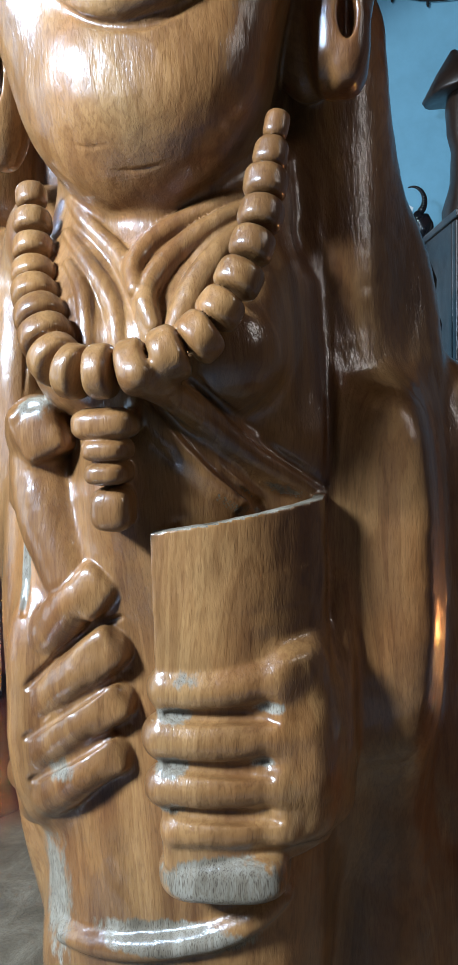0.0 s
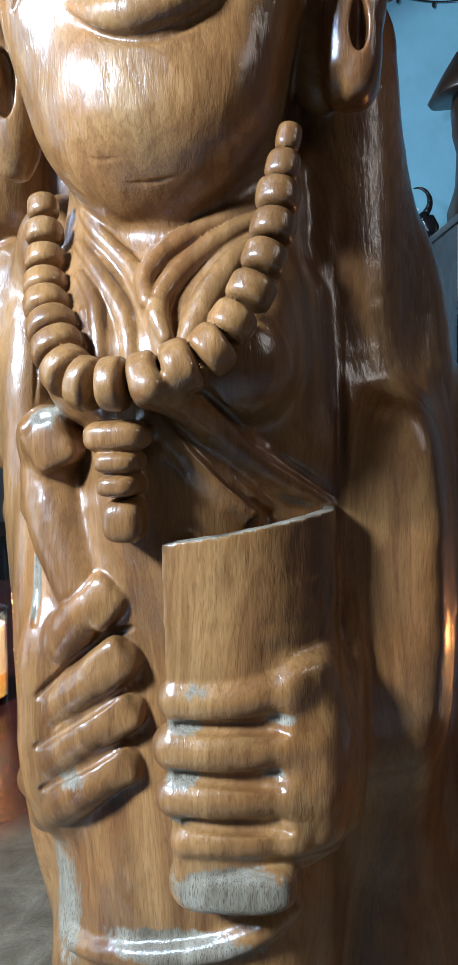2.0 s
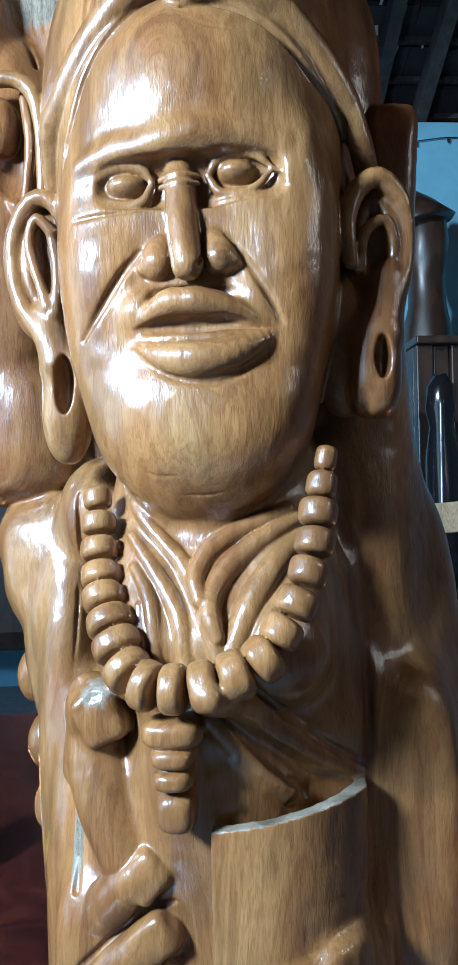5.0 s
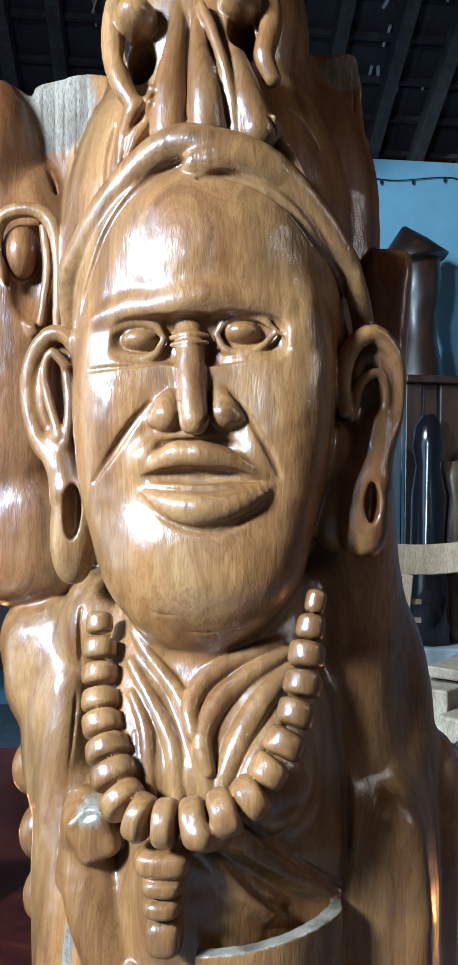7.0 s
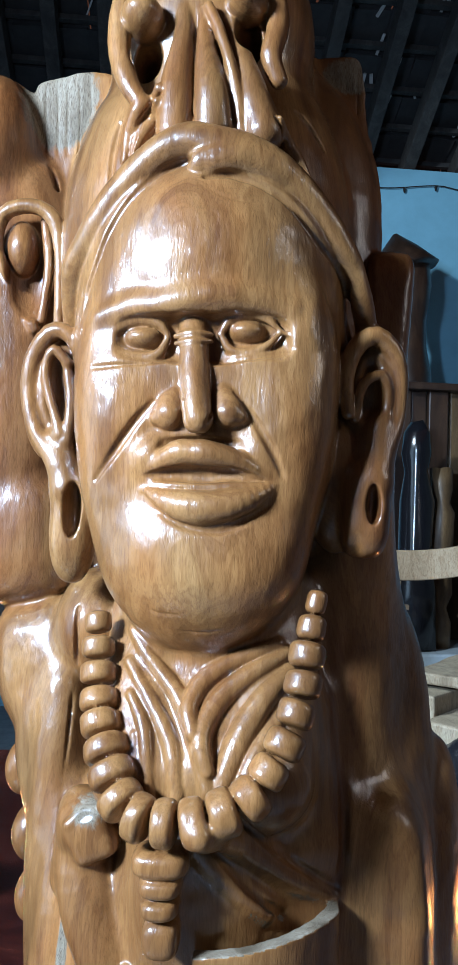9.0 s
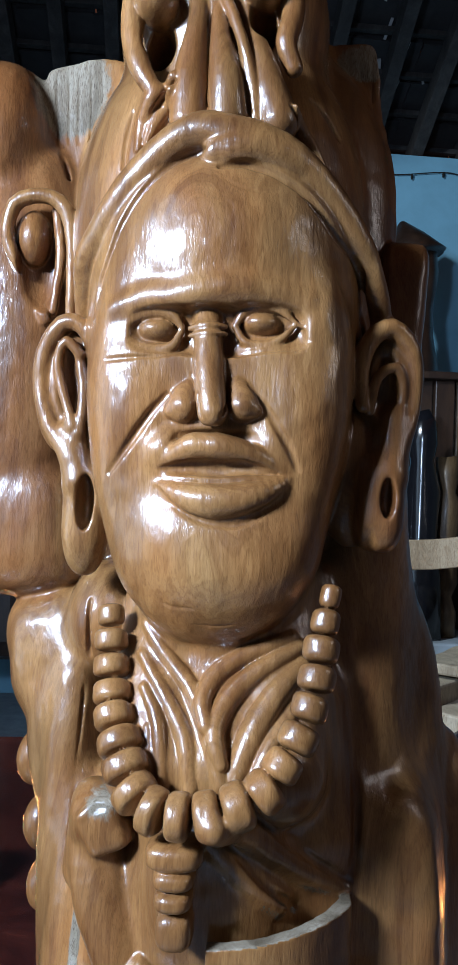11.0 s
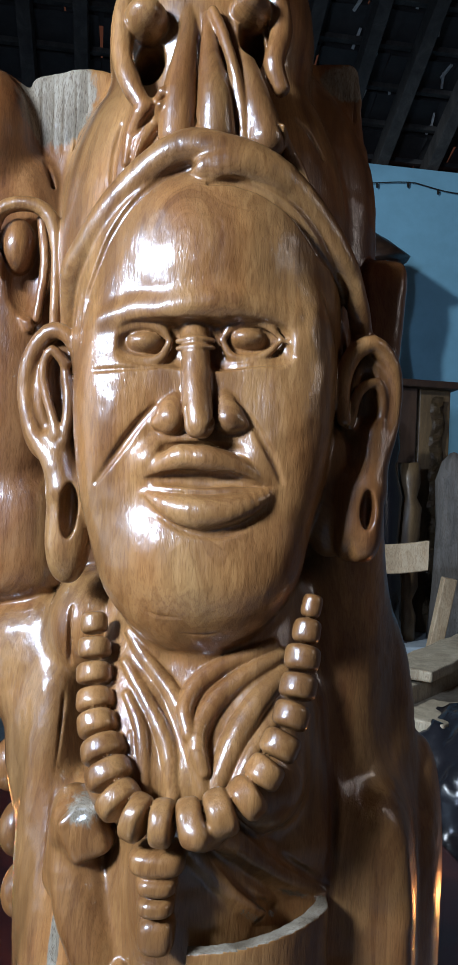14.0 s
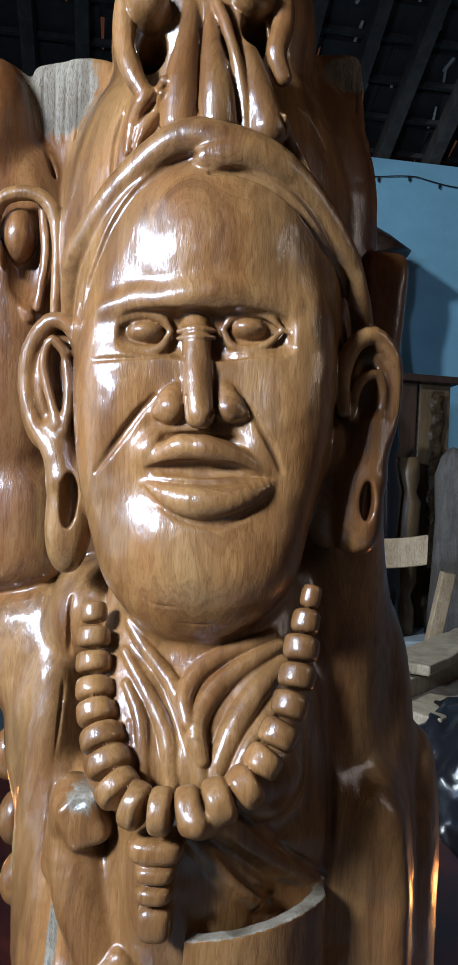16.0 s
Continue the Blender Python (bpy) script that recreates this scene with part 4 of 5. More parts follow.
rope([(-0.1395, -0.074, 0.8381, 0.0013), (-0.1373, -0.075, 0.8124, 0.0009), (-0.1363, -0.074, 0.777, 0.0013)], k=0.0007, dig=True)
rope([(-0.1307, -0.074, 0.838, 0.0013), (-0.1286, -0.075, 0.8123, 0.0009), (-0.1276, -0.074, 0.777, 0.0013)], k=0.0007, dig=True)
rope([(-0.1238, -0.074, 0.8379, 0.0013), (-0.1216, -0.075, 0.8122, 0.0009), (-0.1207, -0.074, 0.777, 0.0013)], k=0.0007, dig=True)
rope([(-0.1151, -0.074, 0.8378, 0.0013), (-0.113, -0.075, 0.8122, 0.0009), (-0.1121, -0.074, 0.777, 0.0013)], k=0.0007, dig=True)
rope([(-0.1073, -0.074, 0.8377, 0.0013), (-0.1052, -0.075, 0.8121, 0.0009), (-0.1043, -0.074, 0.7769, 0.0013)], k=0.0007, dig=True)
rope([(0.0675, -0.074, 0.8356, 0.0012), (0.0694, -0.075, 0.8107, 0.0008), (0.0694, -0.074, 0.7764, 0.0012)], k=0.0007, dig=True)
rope([(0.0748, -0.074, 0.8355, 0.0012), (0.0768, -0.075, 0.8107, 0.0008), (0.0768, -0.074, 0.7764, 0.0012)], k=0.0007, dig=True)
# ear, lobe and hole on either side
blob((-0.1021, -0.014, 0.6013), (0.0199, 0.014, 0.0414), power=2.2)
rope([(-0.0841, 0, 0.621, 0.0032), (-0.0917, 0.001, 0.6341, 0.0047), (-0.103, 0, 0.6349, 0.0054), (-0.1136, -0.003, 0.6193, 0.0054), (-0.1152, -0.004, 0.5976, 0.0054), (-0.1084, -0.002, 0.5757, 0.0054), (-0.0954, 0.002, 0.5578, 0.0046)], k=0.002)
blob((-0.0964, 0.005, 0.6019), (0.0099, 0.011, 0.0276), k=0.002, dig=True)
rope([(-0.0917, 0.001, 0.6171, 0.0029), (-0.0997, 0.002, 0.6247, 0.0029), (-0.1047, 0.001, 0.6133, 0.0029), (-0.1009, 0.001, 0.5953, 0.0029), (-0.0937, 0.003, 0.5756, 0.0028)], k=0.0015)
rope([(-0.0927, 0, 0.6173, 0.0025), (-0.0886, 0.001, 0.5956, 0.0032), (-0.0899, 0.003, 0.5721, 0.0028)], k=0.0015)
blob((-0.086, -0.006, 0.5226), (0.0133, 0.015, 0.0331), k=0.004, power=2.4)
rope([(-0.096, -0.003, 0.573, 0.0075), (-0.0885, 0.0, 0.5438, 0.0105)], k=0.005)
blob((-0.0839, 0.008, 0.5322), (0.0052, 0.013, 0.016), k=0.0015, dig=True)
blob((0.0852, -0.014, 0.6053), (0.0193, 0.014, 0.0394), power=2.2)
rope([(0.0703, 0.005, 0.5915, 0.0041), (0.0683, 0.006, 0.6121, 0.0052), (0.0742, 0.004, 0.6289, 0.0055), (0.0852, 0.002, 0.6355, 0.0055), (0.0965, -0.004, 0.6251, 0.0053), (0.1002, -0.007, 0.6045, 0.0049), (0.0971, -0.006, 0.5831, 0.0046), (0.0894, -0.002, 0.565, 0.0045)], k=0.002)
blob((0.0829, 0.006, 0.6003), (0.0096, 0.013, 0.0274), k=0.002, dig=True)
rope([(0.0741, 0.001, 0.5887, 0.0028), (0.0783, 0.002, 0.6078, 0.0031), (0.0887, 0, 0.6136, 0.0028), (0.0935, -0.003, 0.6002, 0.0028), (0.0899, -0.003, 0.5773, 0.0028)], k=0.0015)
blob((0.0813, -0.005, 0.5375), (0.0141, 0.016, 0.0275), k=0.004, power=3)
rope([(0.088, -0.006, 0.583, 0.009), (0.085, -0.003, 0.555, 0.012)], k=0.006)
blob((0.085, 0.012, 0.5405), (0.0046, 0.013, 0.0115), k=0.0015, dig=True)
# the second head carved behind
blob((-0.1594, -0.105, 0.6326), (0.0669, 0.068, 0.1651), power=2.2)
blob((-0.2179, -0.11, 0.6508), (0.0682, 0.05, 0.1545), k=0.006, power=2.4)
blob((-0.1765, -0.09, 0.7758), (0.0387, 0.05, 0.0594), k=0.006, power=2.2)
blob((-0.1522, -0.09, 0.5151), (0.055, 0.048, 0.0481), k=0.005, power=3.2)
rope([(-0.1107, -0.04, 0.6447, 0.0035), (-0.1106, -0.038, 0.6838, 0.0039), (-0.1146, -0.036, 0.7149, 0.0047), (-0.1304, -0.034, 0.724, 0.0047), (-0.1481, -0.034, 0.718, 0.0047), (-0.1518, -0.036, 0.6948, 0.0043), (-0.1382, -0.038, 0.6716, 0.0039), (-0.1272, -0.042, 0.647, 0.0032)], k=0.002)
blob((-0.1294, -0.034, 0.6843), (0.0156, 0.018, 0.0343), k=0.002, dig=True)
blob((-0.1383, -0.046, 0.7003), (0.0104, 0.012, 0.0184), k=0.002)
rope([(-0.1237, -0.044, 0.7179, 0.0032), (-0.1197, -0.043, 0.6894, 0.0032), (-0.1232, -0.044, 0.6535, 0.0028)], k=0.001)
rope([(-0.1515, -0.07, 0.8249, 0.0021), (-0.1409, -0.07, 0.801, 0.0034), (-0.1311, -0.07, 0.7751, 0.0038), (-0.125, -0.068, 0.7485, 0.0021)], k=0.001, dig=True)
rope([(-0.1571, -0.085, 0.8336, 0.0022), (-0.1462, -0.085, 0.809, 0.0035), (-0.1361, -0.085, 0.7823, 0.0039), (-0.1289, -0.08, 0.7536, 0.0021)], k=0.001, dig=True)
# neck with its folds
for across in (-0.034, -0.004, 0.027):
    rope([(across, -0.027, 0.482, 0.03), (across, -0.005, 0.44, 0.03), (across, 0.019, 0.394, 0.03)], k=0.009)
rope([(-0.005, 0.006, 0.368, 0.04), (-0.003, -0.006, 0.315, 0.043)], k=0.008)
rope([(0.074, -0.06, 0.56, 0.028), (0.07, -0.052, 0.478, 0.028), (0.066, -0.042, 0.41, 0.027), (0.063, -0.03, 0.345, 0.029)], k=0.012)
rope([(0.04, -0.012, 0.42, 0.026), (0.046, -0.012, 0.355, 0.028)], k=0.012)
blob((-0.0802, -0.06, 0.4603), (0.028, 0.04, 0.036), k=0.006)
blob((0.059, -0.065, 0.3993), (0.0413, 0.045, 0.1297), k=0.016)
blob((-0.1157, -0.085, 0.447), (0.04, 0.035, 0.0253), k=0.008, power=2.6)
blob((-0.1165, -0.1, 0.4641), (0.0325, 0.03, 0.026), k=0.006, power=2.6)
blob((-0.0681, -0.035, 0.2406), (0.028, 0.055, 0.1331), k=0.014)
rope([(-0.0436, 0.045, 0.4665, 0.0036), (-0.0319, 0.045, 0.4515, 0.0046), (-0.0171, 0.045, 0.4368, 0.0051), (-0.0038, 0.045, 0.4144, 0.0056), (0.0026, 0.045, 0.3934, 0.0051)], k=0.0004, lift=-0.0016)
rope([(-0.0446, 0.045, 0.4509, 0.0036), (-0.0295, 0.045, 0.4315, 0.0046), (-0.0178, 0.045, 0.4136, 0.0051), (-0.0129, 0.045, 0.391, 0.0046)], k=0.0004, lift=-0.0016)
rope([(-0.0414, 0.045, 0.4355, 0.0031), (-0.0316, 0.045, 0.419, 0.0041), (-0.0274, 0.045, 0.3916, 0.0041)], k=0.0004, lift=-0.0016)
rope([(-0.0369, 0.045, 0.4172, 0.0026), (-0.0328, 0.045, 0.3928, 0.0031)], k=0.0004, lift=-0.0016)
rope([(0.035, 0.045, 0.4633, 0.0041), (0.0151, 0.045, 0.4553, 0.0051), (-0.0017, 0.045, 0.4452, 0.0056), (-0.0097, 0.045, 0.4325, 0.0051), (-0.0065, 0.045, 0.4204, 0.0041)], k=0.0004, lift=-0.0016)
rope([(0.0398, 0.045, 0.4586, 0.0041), (0.02, 0.045, 0.4472, 0.0056), (0.0049, 0.045, 0.4342, 0.0061), (-0.0024, 0.045, 0.4191, 0.0051), (0.0022, 0.045, 0.4041, 0.0036)], k=0.0004, lift=-0.0012)
rope([(0.0416, 0.045, 0.4495, 0.0046), (0.0281, 0.045, 0.4354, 0.0066), (0.0164, 0.045, 0.4155, 0.0071), (0.0078, 0.045, 0.3937, 0.0056)], k=0.0004, lift=-0.0016)
rope([(0.0421, 0.045, 0.4331, 0.0036), (0.0273, 0.045, 0.414, 0.0046), (0.0192, 0.045, 0.3974, 0.0041)], k=0.0004, lift=-0.0016)
# string of barrel-shaped beads, the largest in front
def bead(at, way, radius, half, k=0.0004):
    """A short barrel round an axis, with rounded rims."""
    way = np.array(way) / np.linalg.norm(way)
    cut, (x, y, z) = window(np.array(at) - radius * 1.3, np.array(at) + radius * 1.3)
    x, y, z = x - at[0], y - at[1], z - at[2]
    a = x * way[0] + y * way[1] + z * way[2]
    r = np.sqrt(np.maximum(x * x + y * y + z * z - a * a, 0))
    n = ((r / radius) ** 4 + np.abs(a / half) ** 4) ** 0.25
    merge(cut, ((n - 1) * half).astype(np.float32), k, False)


BEADS = [(-0.064, 0.014, 0.4705), (-0.0624, 0.0185, 0.4578), (-0.0612, 0.0225, 0.4447), (-0.0588, 0.029, 0.4322), (-0.0555, 0.0365, 0.4215), (-0.0508, 0.044, 0.411), (-0.0455, 0.051, 0.4008),
         (-0.0388, 0.058, 0.391), (-0.0287, 0.064, 0.3855), (-0.0159, 0.067, 0.3846), (-0.0022, 0.0668, 0.3858), (0.0122, 0.0648, 0.3902), (0.0248, 0.0618, 0.3972), (0.033, 0.0575, 0.4085),
         (0.0402, 0.053, 0.421), (0.0452, 0.048, 0.4347), (0.0484, 0.0425, 0.448), (0.0502, 0.0375, 0.4618), (0.0523, 0.0325, 0.4752), (0.0545, 0.029, 0.488)]
RADII = (0.0078, 0.0096, 0.0102, 0.0104, 0.0108, 0.0114, 0.0116, 0.0116, 0.0116, 0.0114, 0.0114, 0.0116, 0.0108, 0.0098, 0.0101, 0.0097, 0.0099, 0.0094, 0.0074, 0.0055)
for i, at in enumerate(BEADS):
    before, after = np.array(BEADS[max(i - 1, 0)]), np.array(BEADS[min(i + 1, len(BEADS) - 1)])
    gap = np.linalg.norm(after - before) / (2 if 0 < i < len(BEADS) - 1 else 1)
    bead(at, after - before, RADII[i], gap * 0.455)
# pendant of stacked discs
blob((-0.0182, 0.056, 0.3628), (0.0138, 0.012, 0.0069), k=0.001, power=3)
blob((-0.0178, 0.056, 0.352), (0.0102, 0.012, 0.0051), k=0.001, power=3)
blob((-0.018, 0.056, 0.342), (0.0096, 0.012, 0.0051), k=0.001, power=3)
blob((-0.0172, 0.054, 0.3263), (0.0093, 0.011, 0.0099), k=0.001, power=3)
blob((-0.0216, 0.03, 0.3378), (0.0128, 0.016, 0.0337), k=0.008)
# knob, staff and the fist round it
blob((-0.061, 0.014, 0.359), (0.0128, 0.019, 0.0135), k=0.001, power=4.5, turn=25)
blob((-0.0694, 0.01, 0.3612), (0.0129, 0.018, 0.0136), k=0.004, power=2.6)
rope([(-0.0715, 0.02, 0.366, 0.003), (-0.064, 0.02, 0.3722, 0.0034), (-0.054, 0.02, 0.3715, 0.003), (-0.0485, 0.02, 0.3655, 0.0026)], k=0.0015, lift=-0.001)
rope([(-0.0718, 0.003, 0.3652, 0.0125), (-0.0743, 0.001, 0.3275, 0.0146)], k=0.004)
rope([(-0.067, 0.01, 0.3646, 0.0122), (-0.0684, 0.01, 0.3431, 0.0144), (-0.0622, 0.014, 0.3189, 0.0168), (-0.0506, 0.02, 0.2894, 0.0157)], k=0.005)
blob((-0.0659, -0.002, 0.2177), (0.0261, 0.034, 0.0652), k=0.006, power=3)
rope([(-0.0359, 0.03, 0.2883, 0.0087), (-0.0485, 0.028, 0.2774, 0.0118), (-0.066, 0.016, 0.2543, 0.0136), (-0.0826, 0, 0.2313, 0.0111)], k=0.001)
rope([(-0.0282, 0.03, 0.2562, 0.0094), (-0.0443, 0.031, 0.2457, 0.0118), (-0.0658, 0.02, 0.2271, 0.0129), (-0.0861, 0, 0.2041, 0.0118)], k=0.001)
rope([(-0.0261, 0.03, 0.2326, 0.0091), (-0.0448, 0.031, 0.2219, 0.0119), (-0.0671, 0.02, 0.202, 0.013), (-0.0875, 0, 0.1793, 0.0119)], k=0.001)
rope([(-0.0291, 0.03, 0.2061, 0.0095), (-0.046, 0.031, 0.1957, 0.012), (-0.065, 0.02, 0.1794, 0.0131), (-0.0812, 0.002, 0.1635, 0.0118)], k=0.001)
for across, out, up, turn in ((-0.0375, 0.0265, 0.284, 50), (-0.034, 0.029, 0.2545, 38), (-0.032, 0.029, 0.23, 33), (-0.0345, 0.028, 0.2035, 28)):
    blob((across, out, up), (0.0125, 0.0125, 0.0108), k=0.002, power=4.5, turn=turn)
rope([(-0.0236, 0.03, 0.2719, 0.0015), (-0.0439, 0.03, 0.2618, 0.0024), (-0.0727, 0.03, 0.2364, 0.0018)], k=0.001, dig=True, lift=0.0002)
rope([(-0.0207, 0.03, 0.2456, 0.0015), (-0.0421, 0.03, 0.2338, 0.0024), (-0.0748, 0.03, 0.2107, 0.0018)], k=0.001, dig=True, lift=0.0002)
rope([(-0.0218, 0.03, 0.22, 0.0015), (-0.0433, 0.03, 0.2079, 0.0024), (-0.0734, 0.03, 0.1886, 0.0018)], k=0.001, dig=True, lift=0.0002)
# book held in the other hand
drum((0.008, -0.012, 0.2333), (0.0716, 0.066), (0.1608, 0.29), (-0.0021, 0.0719), slope=0.14, k=0.0025)
drum((0.008, -0.012, 0.2333), (0.0716, 0.066), (0.28, 0.3169), (-0.0021, 0.0719), slope=0.14, k=0.0007, thick=0.0085)
# the hand below it: its back, the thumb's root, four fingers across the book
rope([(0.068, 0.0, 0.175, 0.016), (0.071, 0.004, 0.235, 0.0145), (0.0765, -0.003, 0.281, 0.01)], k=0.004)
for up, reach, radius, rise in ((0.2452, 0.0035, 0.0108, 0.006), (0.2225, 0.0005, 0.0116, 0.0), (0.1998, 0.0, 0.011, -0.001), (0.1798, 0.0055, 0.0098, -0.0015)):
    rope([(reach, 0.045, up, radius * 0.95), (reach + 0.022, 0.045, up, radius), (0.045, 0.045, up + rise * 0.5, radius), (0.062, 0.045, up + rise, radius * 0.85)], k=0.002, lift=-0.006)
drum((0.008, -0.012, 0.2333), (0.0785, 0.073), (0.1705, 0.2545), (0.05, 0.0715), slope=0.12, k=0.008)
blob((0.0235, 0.035, 0.1562), (0.0305, 0.021, 0.0122), k=0.001, power=3.4, turn=2)
rope([(0.003, 0.05, 0.2345, 0.002), (0.012, 0.05, 0.2342, 0.003), (0.036, 0.05, 0.2335, 0.0034), (0.0505, 0.05, 0.231, 0.0014)], k=0.0015, dig=True, lift=0.0004)
rope([(0.003, 0.05, 0.2112, 0.002), (0.012, 0.05, 0.2108, 0.003), (0.034, 0.05, 0.2085, 0.0034), (0.0475, 0.05, 0.206, 0.0014)], k=0.0015, dig=True, lift=0.0004)
rope([(0.005, 0.05, 0.1893, 0.002), (0.014, 0.05, 0.1888, 0.003), (0.037, 0.05, 0.187, 0.0034), (0.051, 0.05, 0.185, 0.0014)], k=0.0015, dig=True, lift=0.0004)
blob((0.0605, 0.0, 0.209), (0.021, 0.043, 0.048), k=0.008, power=2.4)
# an old split in the sleeve
rope([(-0.0795, 0.01, 0.312, 0.0012), (-0.0785, 0.01, 0.293, 0.0022), (-0.0765, 0.01, 0.271, 0.0024)], k=0.001, dig=True, lift=0.0002)
# folds of the robe
rope([(0.0021, 0.015, 0.3821, 0.0058), (0.025, 0.015, 0.3583, 0.0075), (0.045, 0.015, 0.3407, 0.0069), (0.0662, 0.015, 0.3269, 0.0029)], k=0.005, lift=-0.002)
rope([(-0.0058, 0.03, 0.3695, 0.0045), (0.0129, 0.03, 0.3467, 0.0062), (0.0323, 0.03, 0.3268, 0.0067)], k=0.004, lift=-0.002)
rope([(0.0009, 0.03, 0.3716, 0.0017), (0.0201, 0.03, 0.3488, 0.0025), (0.042, 0.03, 0.3225, 0.0025)], dig=True, lift=0.001)
rope([(0.0189, 0.01, 0.3802, 0.0018), (0.0447, 0.01, 0.3519, 0.0023), (0.0718, 0.01, 0.3303, 0.002)], dig=True, lift=0.001)
rope([(0.0761, -0.01, 0.5198, 0.0012), (0.0743, -0.01, 0.4492, 0.0015), (0.0745, -0.01, 0.3364, 0.0012)], k=0.005, dig=True, lift=0.0012)
rope([(-0.0636, 0.04, 0.1019, 0.006), (-0.032, 0.04, 0.1061, 0.0071), (-0.0014, 0.04, 0.1114, 0.007), (0.0284, 0.04, 0.1206, 0.0069), (0.0474, 0.04, 0.1331, 0.0051)], k=0.004, lift=0)
rope([(-0.086, -0.03, 0.4734, 0.0015), (-0.0863, -0.03, 0.4453, 0.0015), (-0.0897, -0.03, 0.4154, 0.0015), (-0.0902, -0.03, 0.3747, 0.0011), (-0.0904, -0.03, 0.327, 0.0011)], k=0.0007, dig=True, lift=0.0002)
# fingers of the hand behind the staff
blob((-0.1369, -0.09, 0.3549), (0.0127, 0.016, 0.0186), k=0.002)
blob((-0.1307, -0.09, 0.3116), (0.0126, 0.016, 0.0186), k=0.002)
blob((-0.1262, -0.09, 0.2706), (0.0126, 0.016, 0.0185), k=0.002)
# the head behind is stained darker; the slab behind the ear is a darker red-brown too
toned((-0.202, -0.105, 0.6567), (0.0863, 0.07, 0.1969))
toned((0.108, -0.08, 0.655), (0.022, 0.045, 0.075))
# where the varnish is worn off
worn((-0.078, 0.01, 0.29), (0.0045, 0.03, 0.028), up=-1, amount=0.8)
worn((0.036, 0.03, 0.3165), (0.06, 0.05, 0.02), up=0.55, amount=1.4)
worn((0.0245, 0.03, 0.157), (0.038, 0.06, 0.0165), up=-1, amount=1)
worn((0.0055, 0.05, 0.2345), (0.0115, 0.035, 0.0065), up=-1, amount=0.6)
worn((0.0035, 0.05, 0.2112), (0.0125, 0.035, 0.0075), up=-1, amount=0.65)
worn((0.0125, 0.05, 0.251), (0.013, 0.035, 0.008), up=-1, amount=0.3)
worn((0.0045, 0.05, 0.192), (0.011, 0.035, 0.006), up=-1, amount=0.45)
worn((0.047, 0.05, 0.236), (0.012, 0.035, 0.005), up=-1, amount=0.42)
worn((0.0445, 0.05, 0.2115), (0.012, 0.035, 0.005), up=-1, amount=0.42)
worn((-0.057, 0.05, 0.199), (0.02, 0.04, 0.009), up=-1, amount=0.4)
worn((-0.0013, 0.04, 0.1146), (0.0585, 0.05, 0.0117), up=-1, amount=0.7)
worn((-0.0689, 0, 0.1195), (0.02, 0.06, 0.06), up=-1, amount=0.48)
worn((-0.0629, 0.03, 0.3731), (0.016, 0.04, 0.012), up=-1, amount=0.42)
worn((-0.1272, -0.085, 0.8133), (0.0348, 0.05, 0.0434), up=-1, amount=1)
worn((0.0722, -0.08, 0.8305), (0.0251, 0.05, 0.0168), up=-1, amount=0.8)


# the foot of the log is sawn flat, and the knife has left the faces slightly uneven
field = np.maximum(field, (0.001 - AXIS[2])[None, None, :])
field = np.maximum(field, (-0.118 - AXIS[1])[None, :, None])


def unevenness(cell, seed):
    rng = np.random.default_rng(seed)
    n = [int(math.ceil(g * STEP / cell)) + 3 for g in GRID]
    lattice = rng.uniform(-1, 1, n).astype(np.float32)
    out = lattice
    for i in range(3):
        t = np.arange(GRID[i]) * STEP / cell
        j = t.astype(int)
        f = (t - j).astype(np.float32)
        f = f * f * (3 - 2 * f)
        shape = [1, 1, 1]
        shape[i] = -1
        out = np.take(out, j, i) * (1 - f.reshape(shape)) + np.take(out, j + 1, i) * f.reshape(shape)
    return out


field += 0.0005 * unevenness(0.026, 3)
field += 0.00022 * unevenness(0.007, 5)


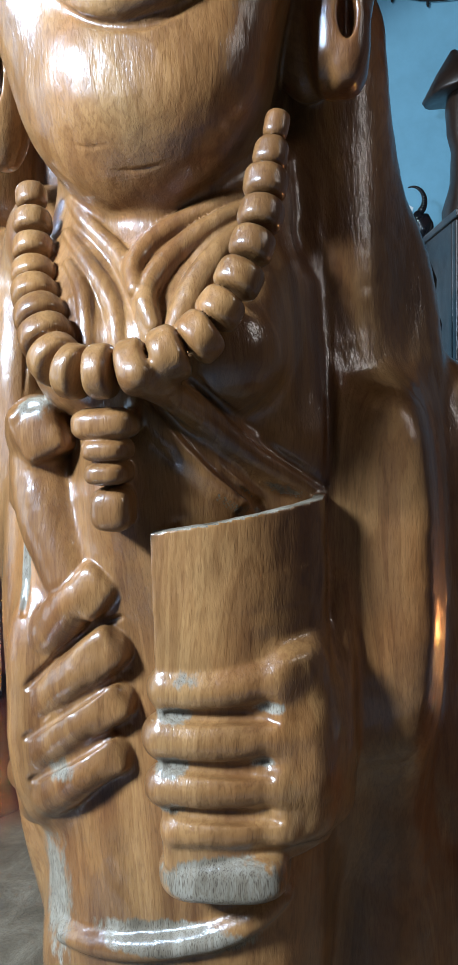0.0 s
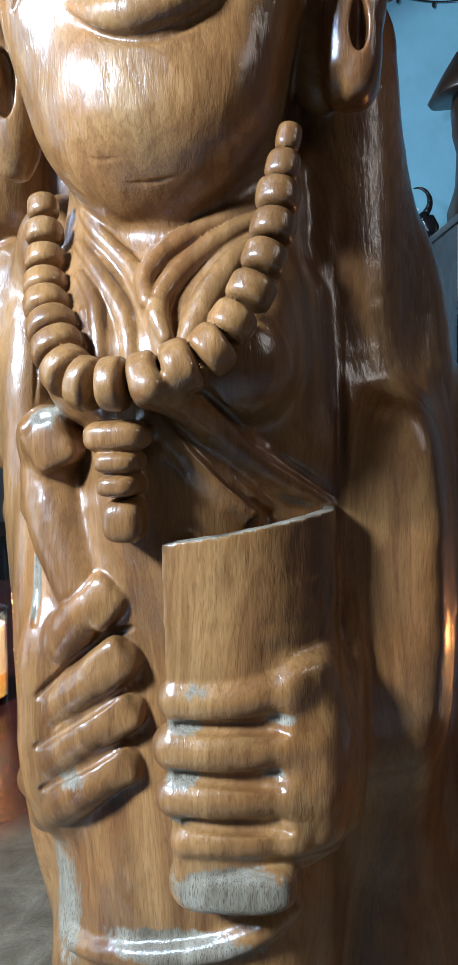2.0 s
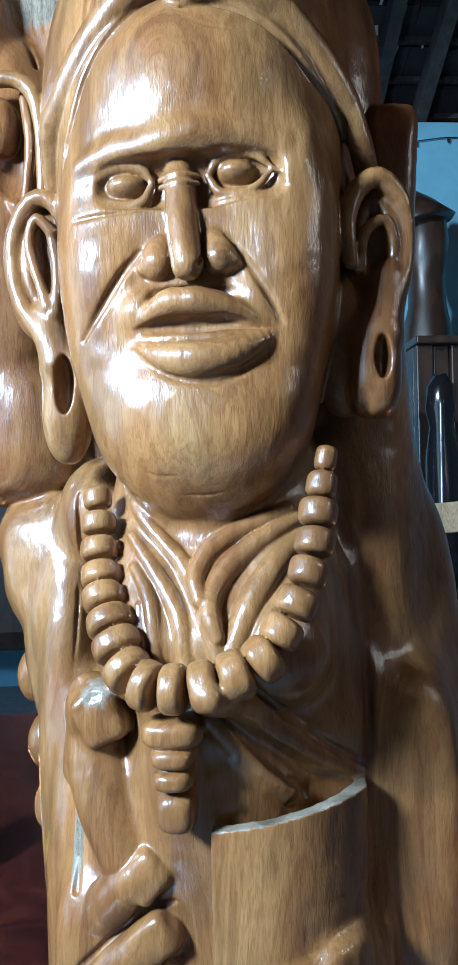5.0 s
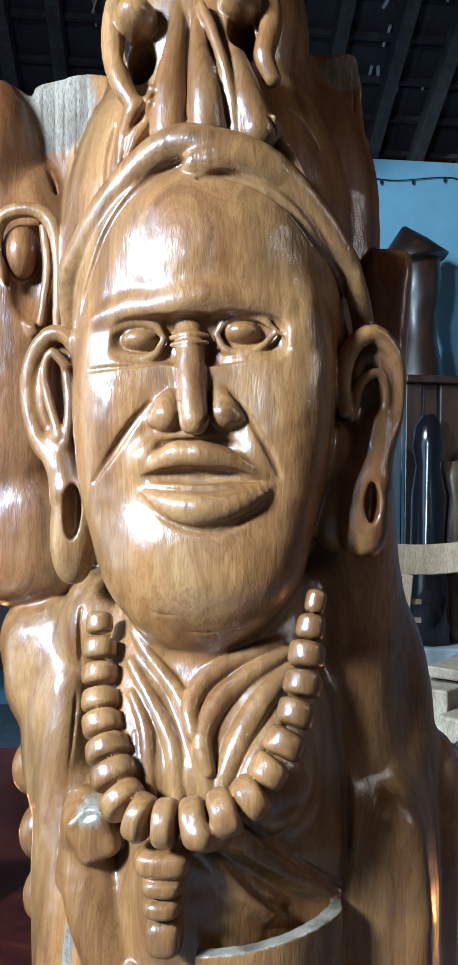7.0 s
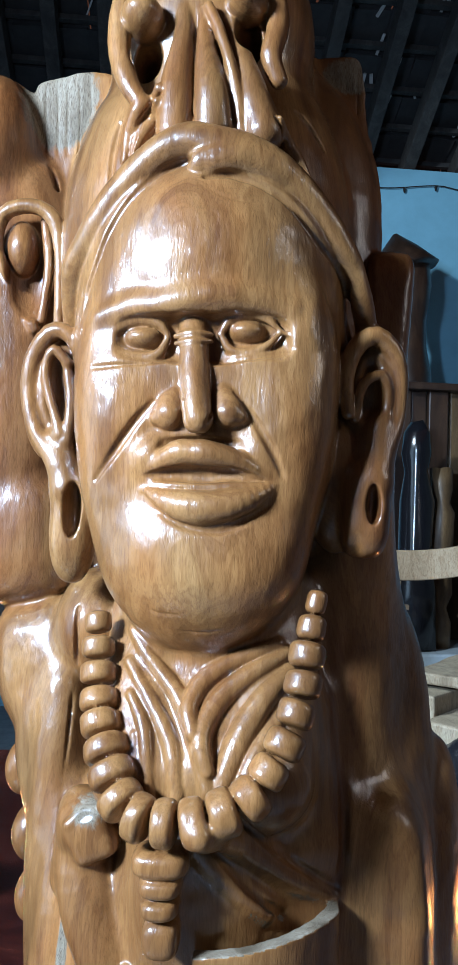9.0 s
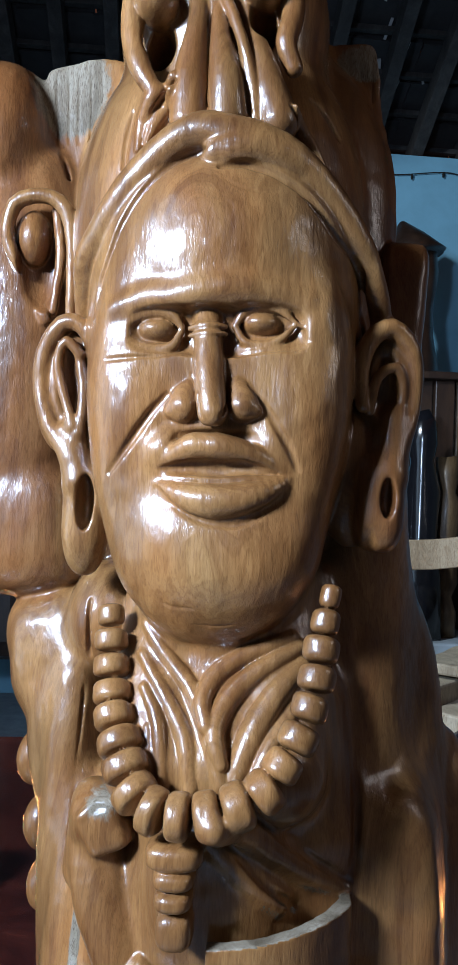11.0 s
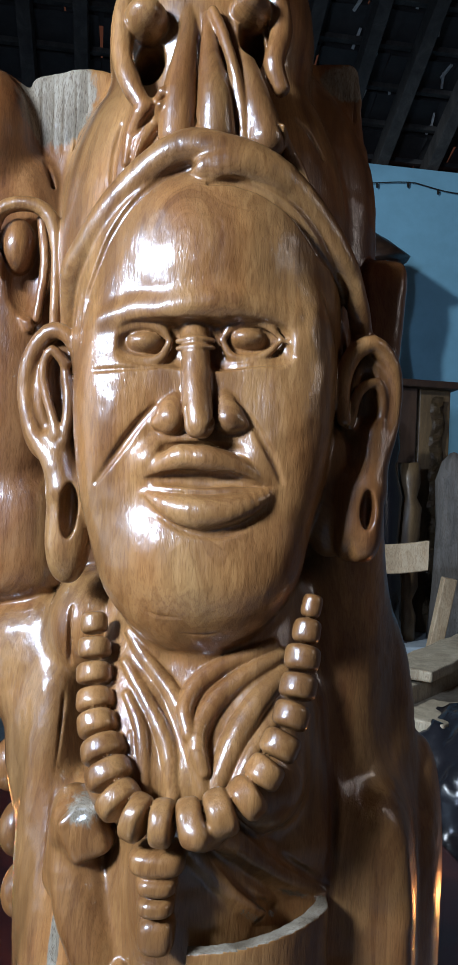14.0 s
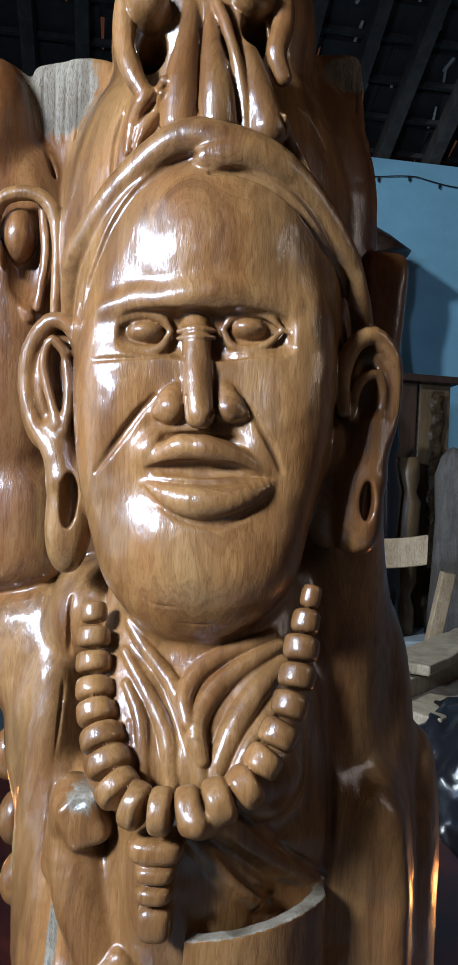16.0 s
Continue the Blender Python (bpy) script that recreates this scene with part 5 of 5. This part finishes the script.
def skin(f):
    """The surface where f is zero: one vertex in each crossed cell, one face on each crossed edge."""
    s = f < 0
    count = np.zeros(tuple(n - 1 for n in f.shape), np.uint8)
    corners = [(i, j, k) for i in (0, 1) for j in (0, 1) for k in (0, 1)]
    for i, j, k in corners:
        count += s[i : i + count.shape[0], j : j + count.shape[1], k : k + count.shape[2]]
    cells = np.argwhere((count > 0) & (count < 8))
    value = {c: f[cells[:, 0] + c[0], cells[:, 1] + c[1], cells[:, 2] + c[2]] for c in corners}
    total, hits = np.zeros((len(cells), 3)), np.zeros(len(cells))
    for a in corners:
        for axis in range(3):
            if a[axis]:
                continue
            b = tuple(1 if i == axis else a[i] for i in range(3))
            crossed = (value[a] < 0) != (value[b] < 0)
            t = np.where(crossed, value[a] / np.where(crossed, value[a] - value[b], 1), 0)
            at = np.tile(np.array(a, float), (len(cells), 1))
            at[:, axis] += t
            total += at * crossed[:, None]
            hits += crossed
    verts = LOW + STEP * (cells + total / hits[:, None])
    dims = count.shape
    code = (cells[:, 0] * dims[1] + cells[:, 1]) * dims[2] + cells[:, 2]
    faces = []
    for axis in range(3):
        b, c = (axis + 1) % 3, (axis + 2) % 3
        first = np.take(s, range(f.shape[axis] - 1), axis)
        then = np.take(s, range(1, f.shape[axis]), axis)
        for inside, order in ((first & ~then, 1), (~first & then, -1)):
            e = np.argwhere(inside)
            e = e[(e[:, b] > 0) & (e[:, c] > 0) & (e[:, b] < dims[b]) & (e[:, c] < dims[c])]
            quad = []
            for db, dc in ((0, 0), (-1, 0), (-1, -1), (0, -1)):
                q = e.copy()
                q[:, b] += db
                q[:, c] += dc
                quad.append(np.searchsorted(code, (q[:, 0] * dims[1] + q[:, 1]) * dims[2] + q[:, 2]))
            faces.append(np.stack(quad[::order], 1))
    return verts, np.concatenate(faces)


verts, faces = skin(field)
field = None
verts = verts * (1, -1, 1)
faces = faces[:, ::-1]
me = bpy.data.meshes.new("carved_statue")
me.from_pydata(verts.tolist(), [], faces.tolist())
me.shade_smooth()
me.materials.append(TEAK)
# marks on the surface: worn varnish, darker red-brown tone
place = verts * (1, -1, 1)
corner = place[faces]
normal = np.cross(corner[:, 2] - corner[:, 0], corner[:, 3] - corner[:, 1])
upward = np.zeros(len(place))
for q in range(4):
    np.add.at(upward, faces[:, q], normal[:, 2] / (np.linalg.norm(normal, axis=1) + 1e-12) / 4)
marks = {"worn": np.zeros(len(place), np.float32), "toned": np.zeros(len(place), np.float32)}
for at, radius in TONED:
    far = np.abs((place - at) / radius).max(1)
    marks["toned"] = np.maximum(marks["toned"], np.clip((1 - far) / 0.05, 0, 1))
for at, radius, up, amount in WORN:
    far = np.sqrt((((place - at) / radius) ** 2).sum(1))
    marks["worn"] = np.maximum(marks["worn"], np.where(np.abs(upward) > up, np.clip(amount * 2 * (1 - far), 0, 1), 0))
for key, values in marks.items():
    me.attributes.new(key, "FLOAT", "POINT").data.foreach_set("value", values.astype(np.float32))
statue = tagged(new("carved_statue", me), "varnished teak carving with headdress, bead string and book, on a table", "statue")
statue.matrix_world = pose(-0.013, 0.388, TABLE_TOP, 0, 0, -9.5)
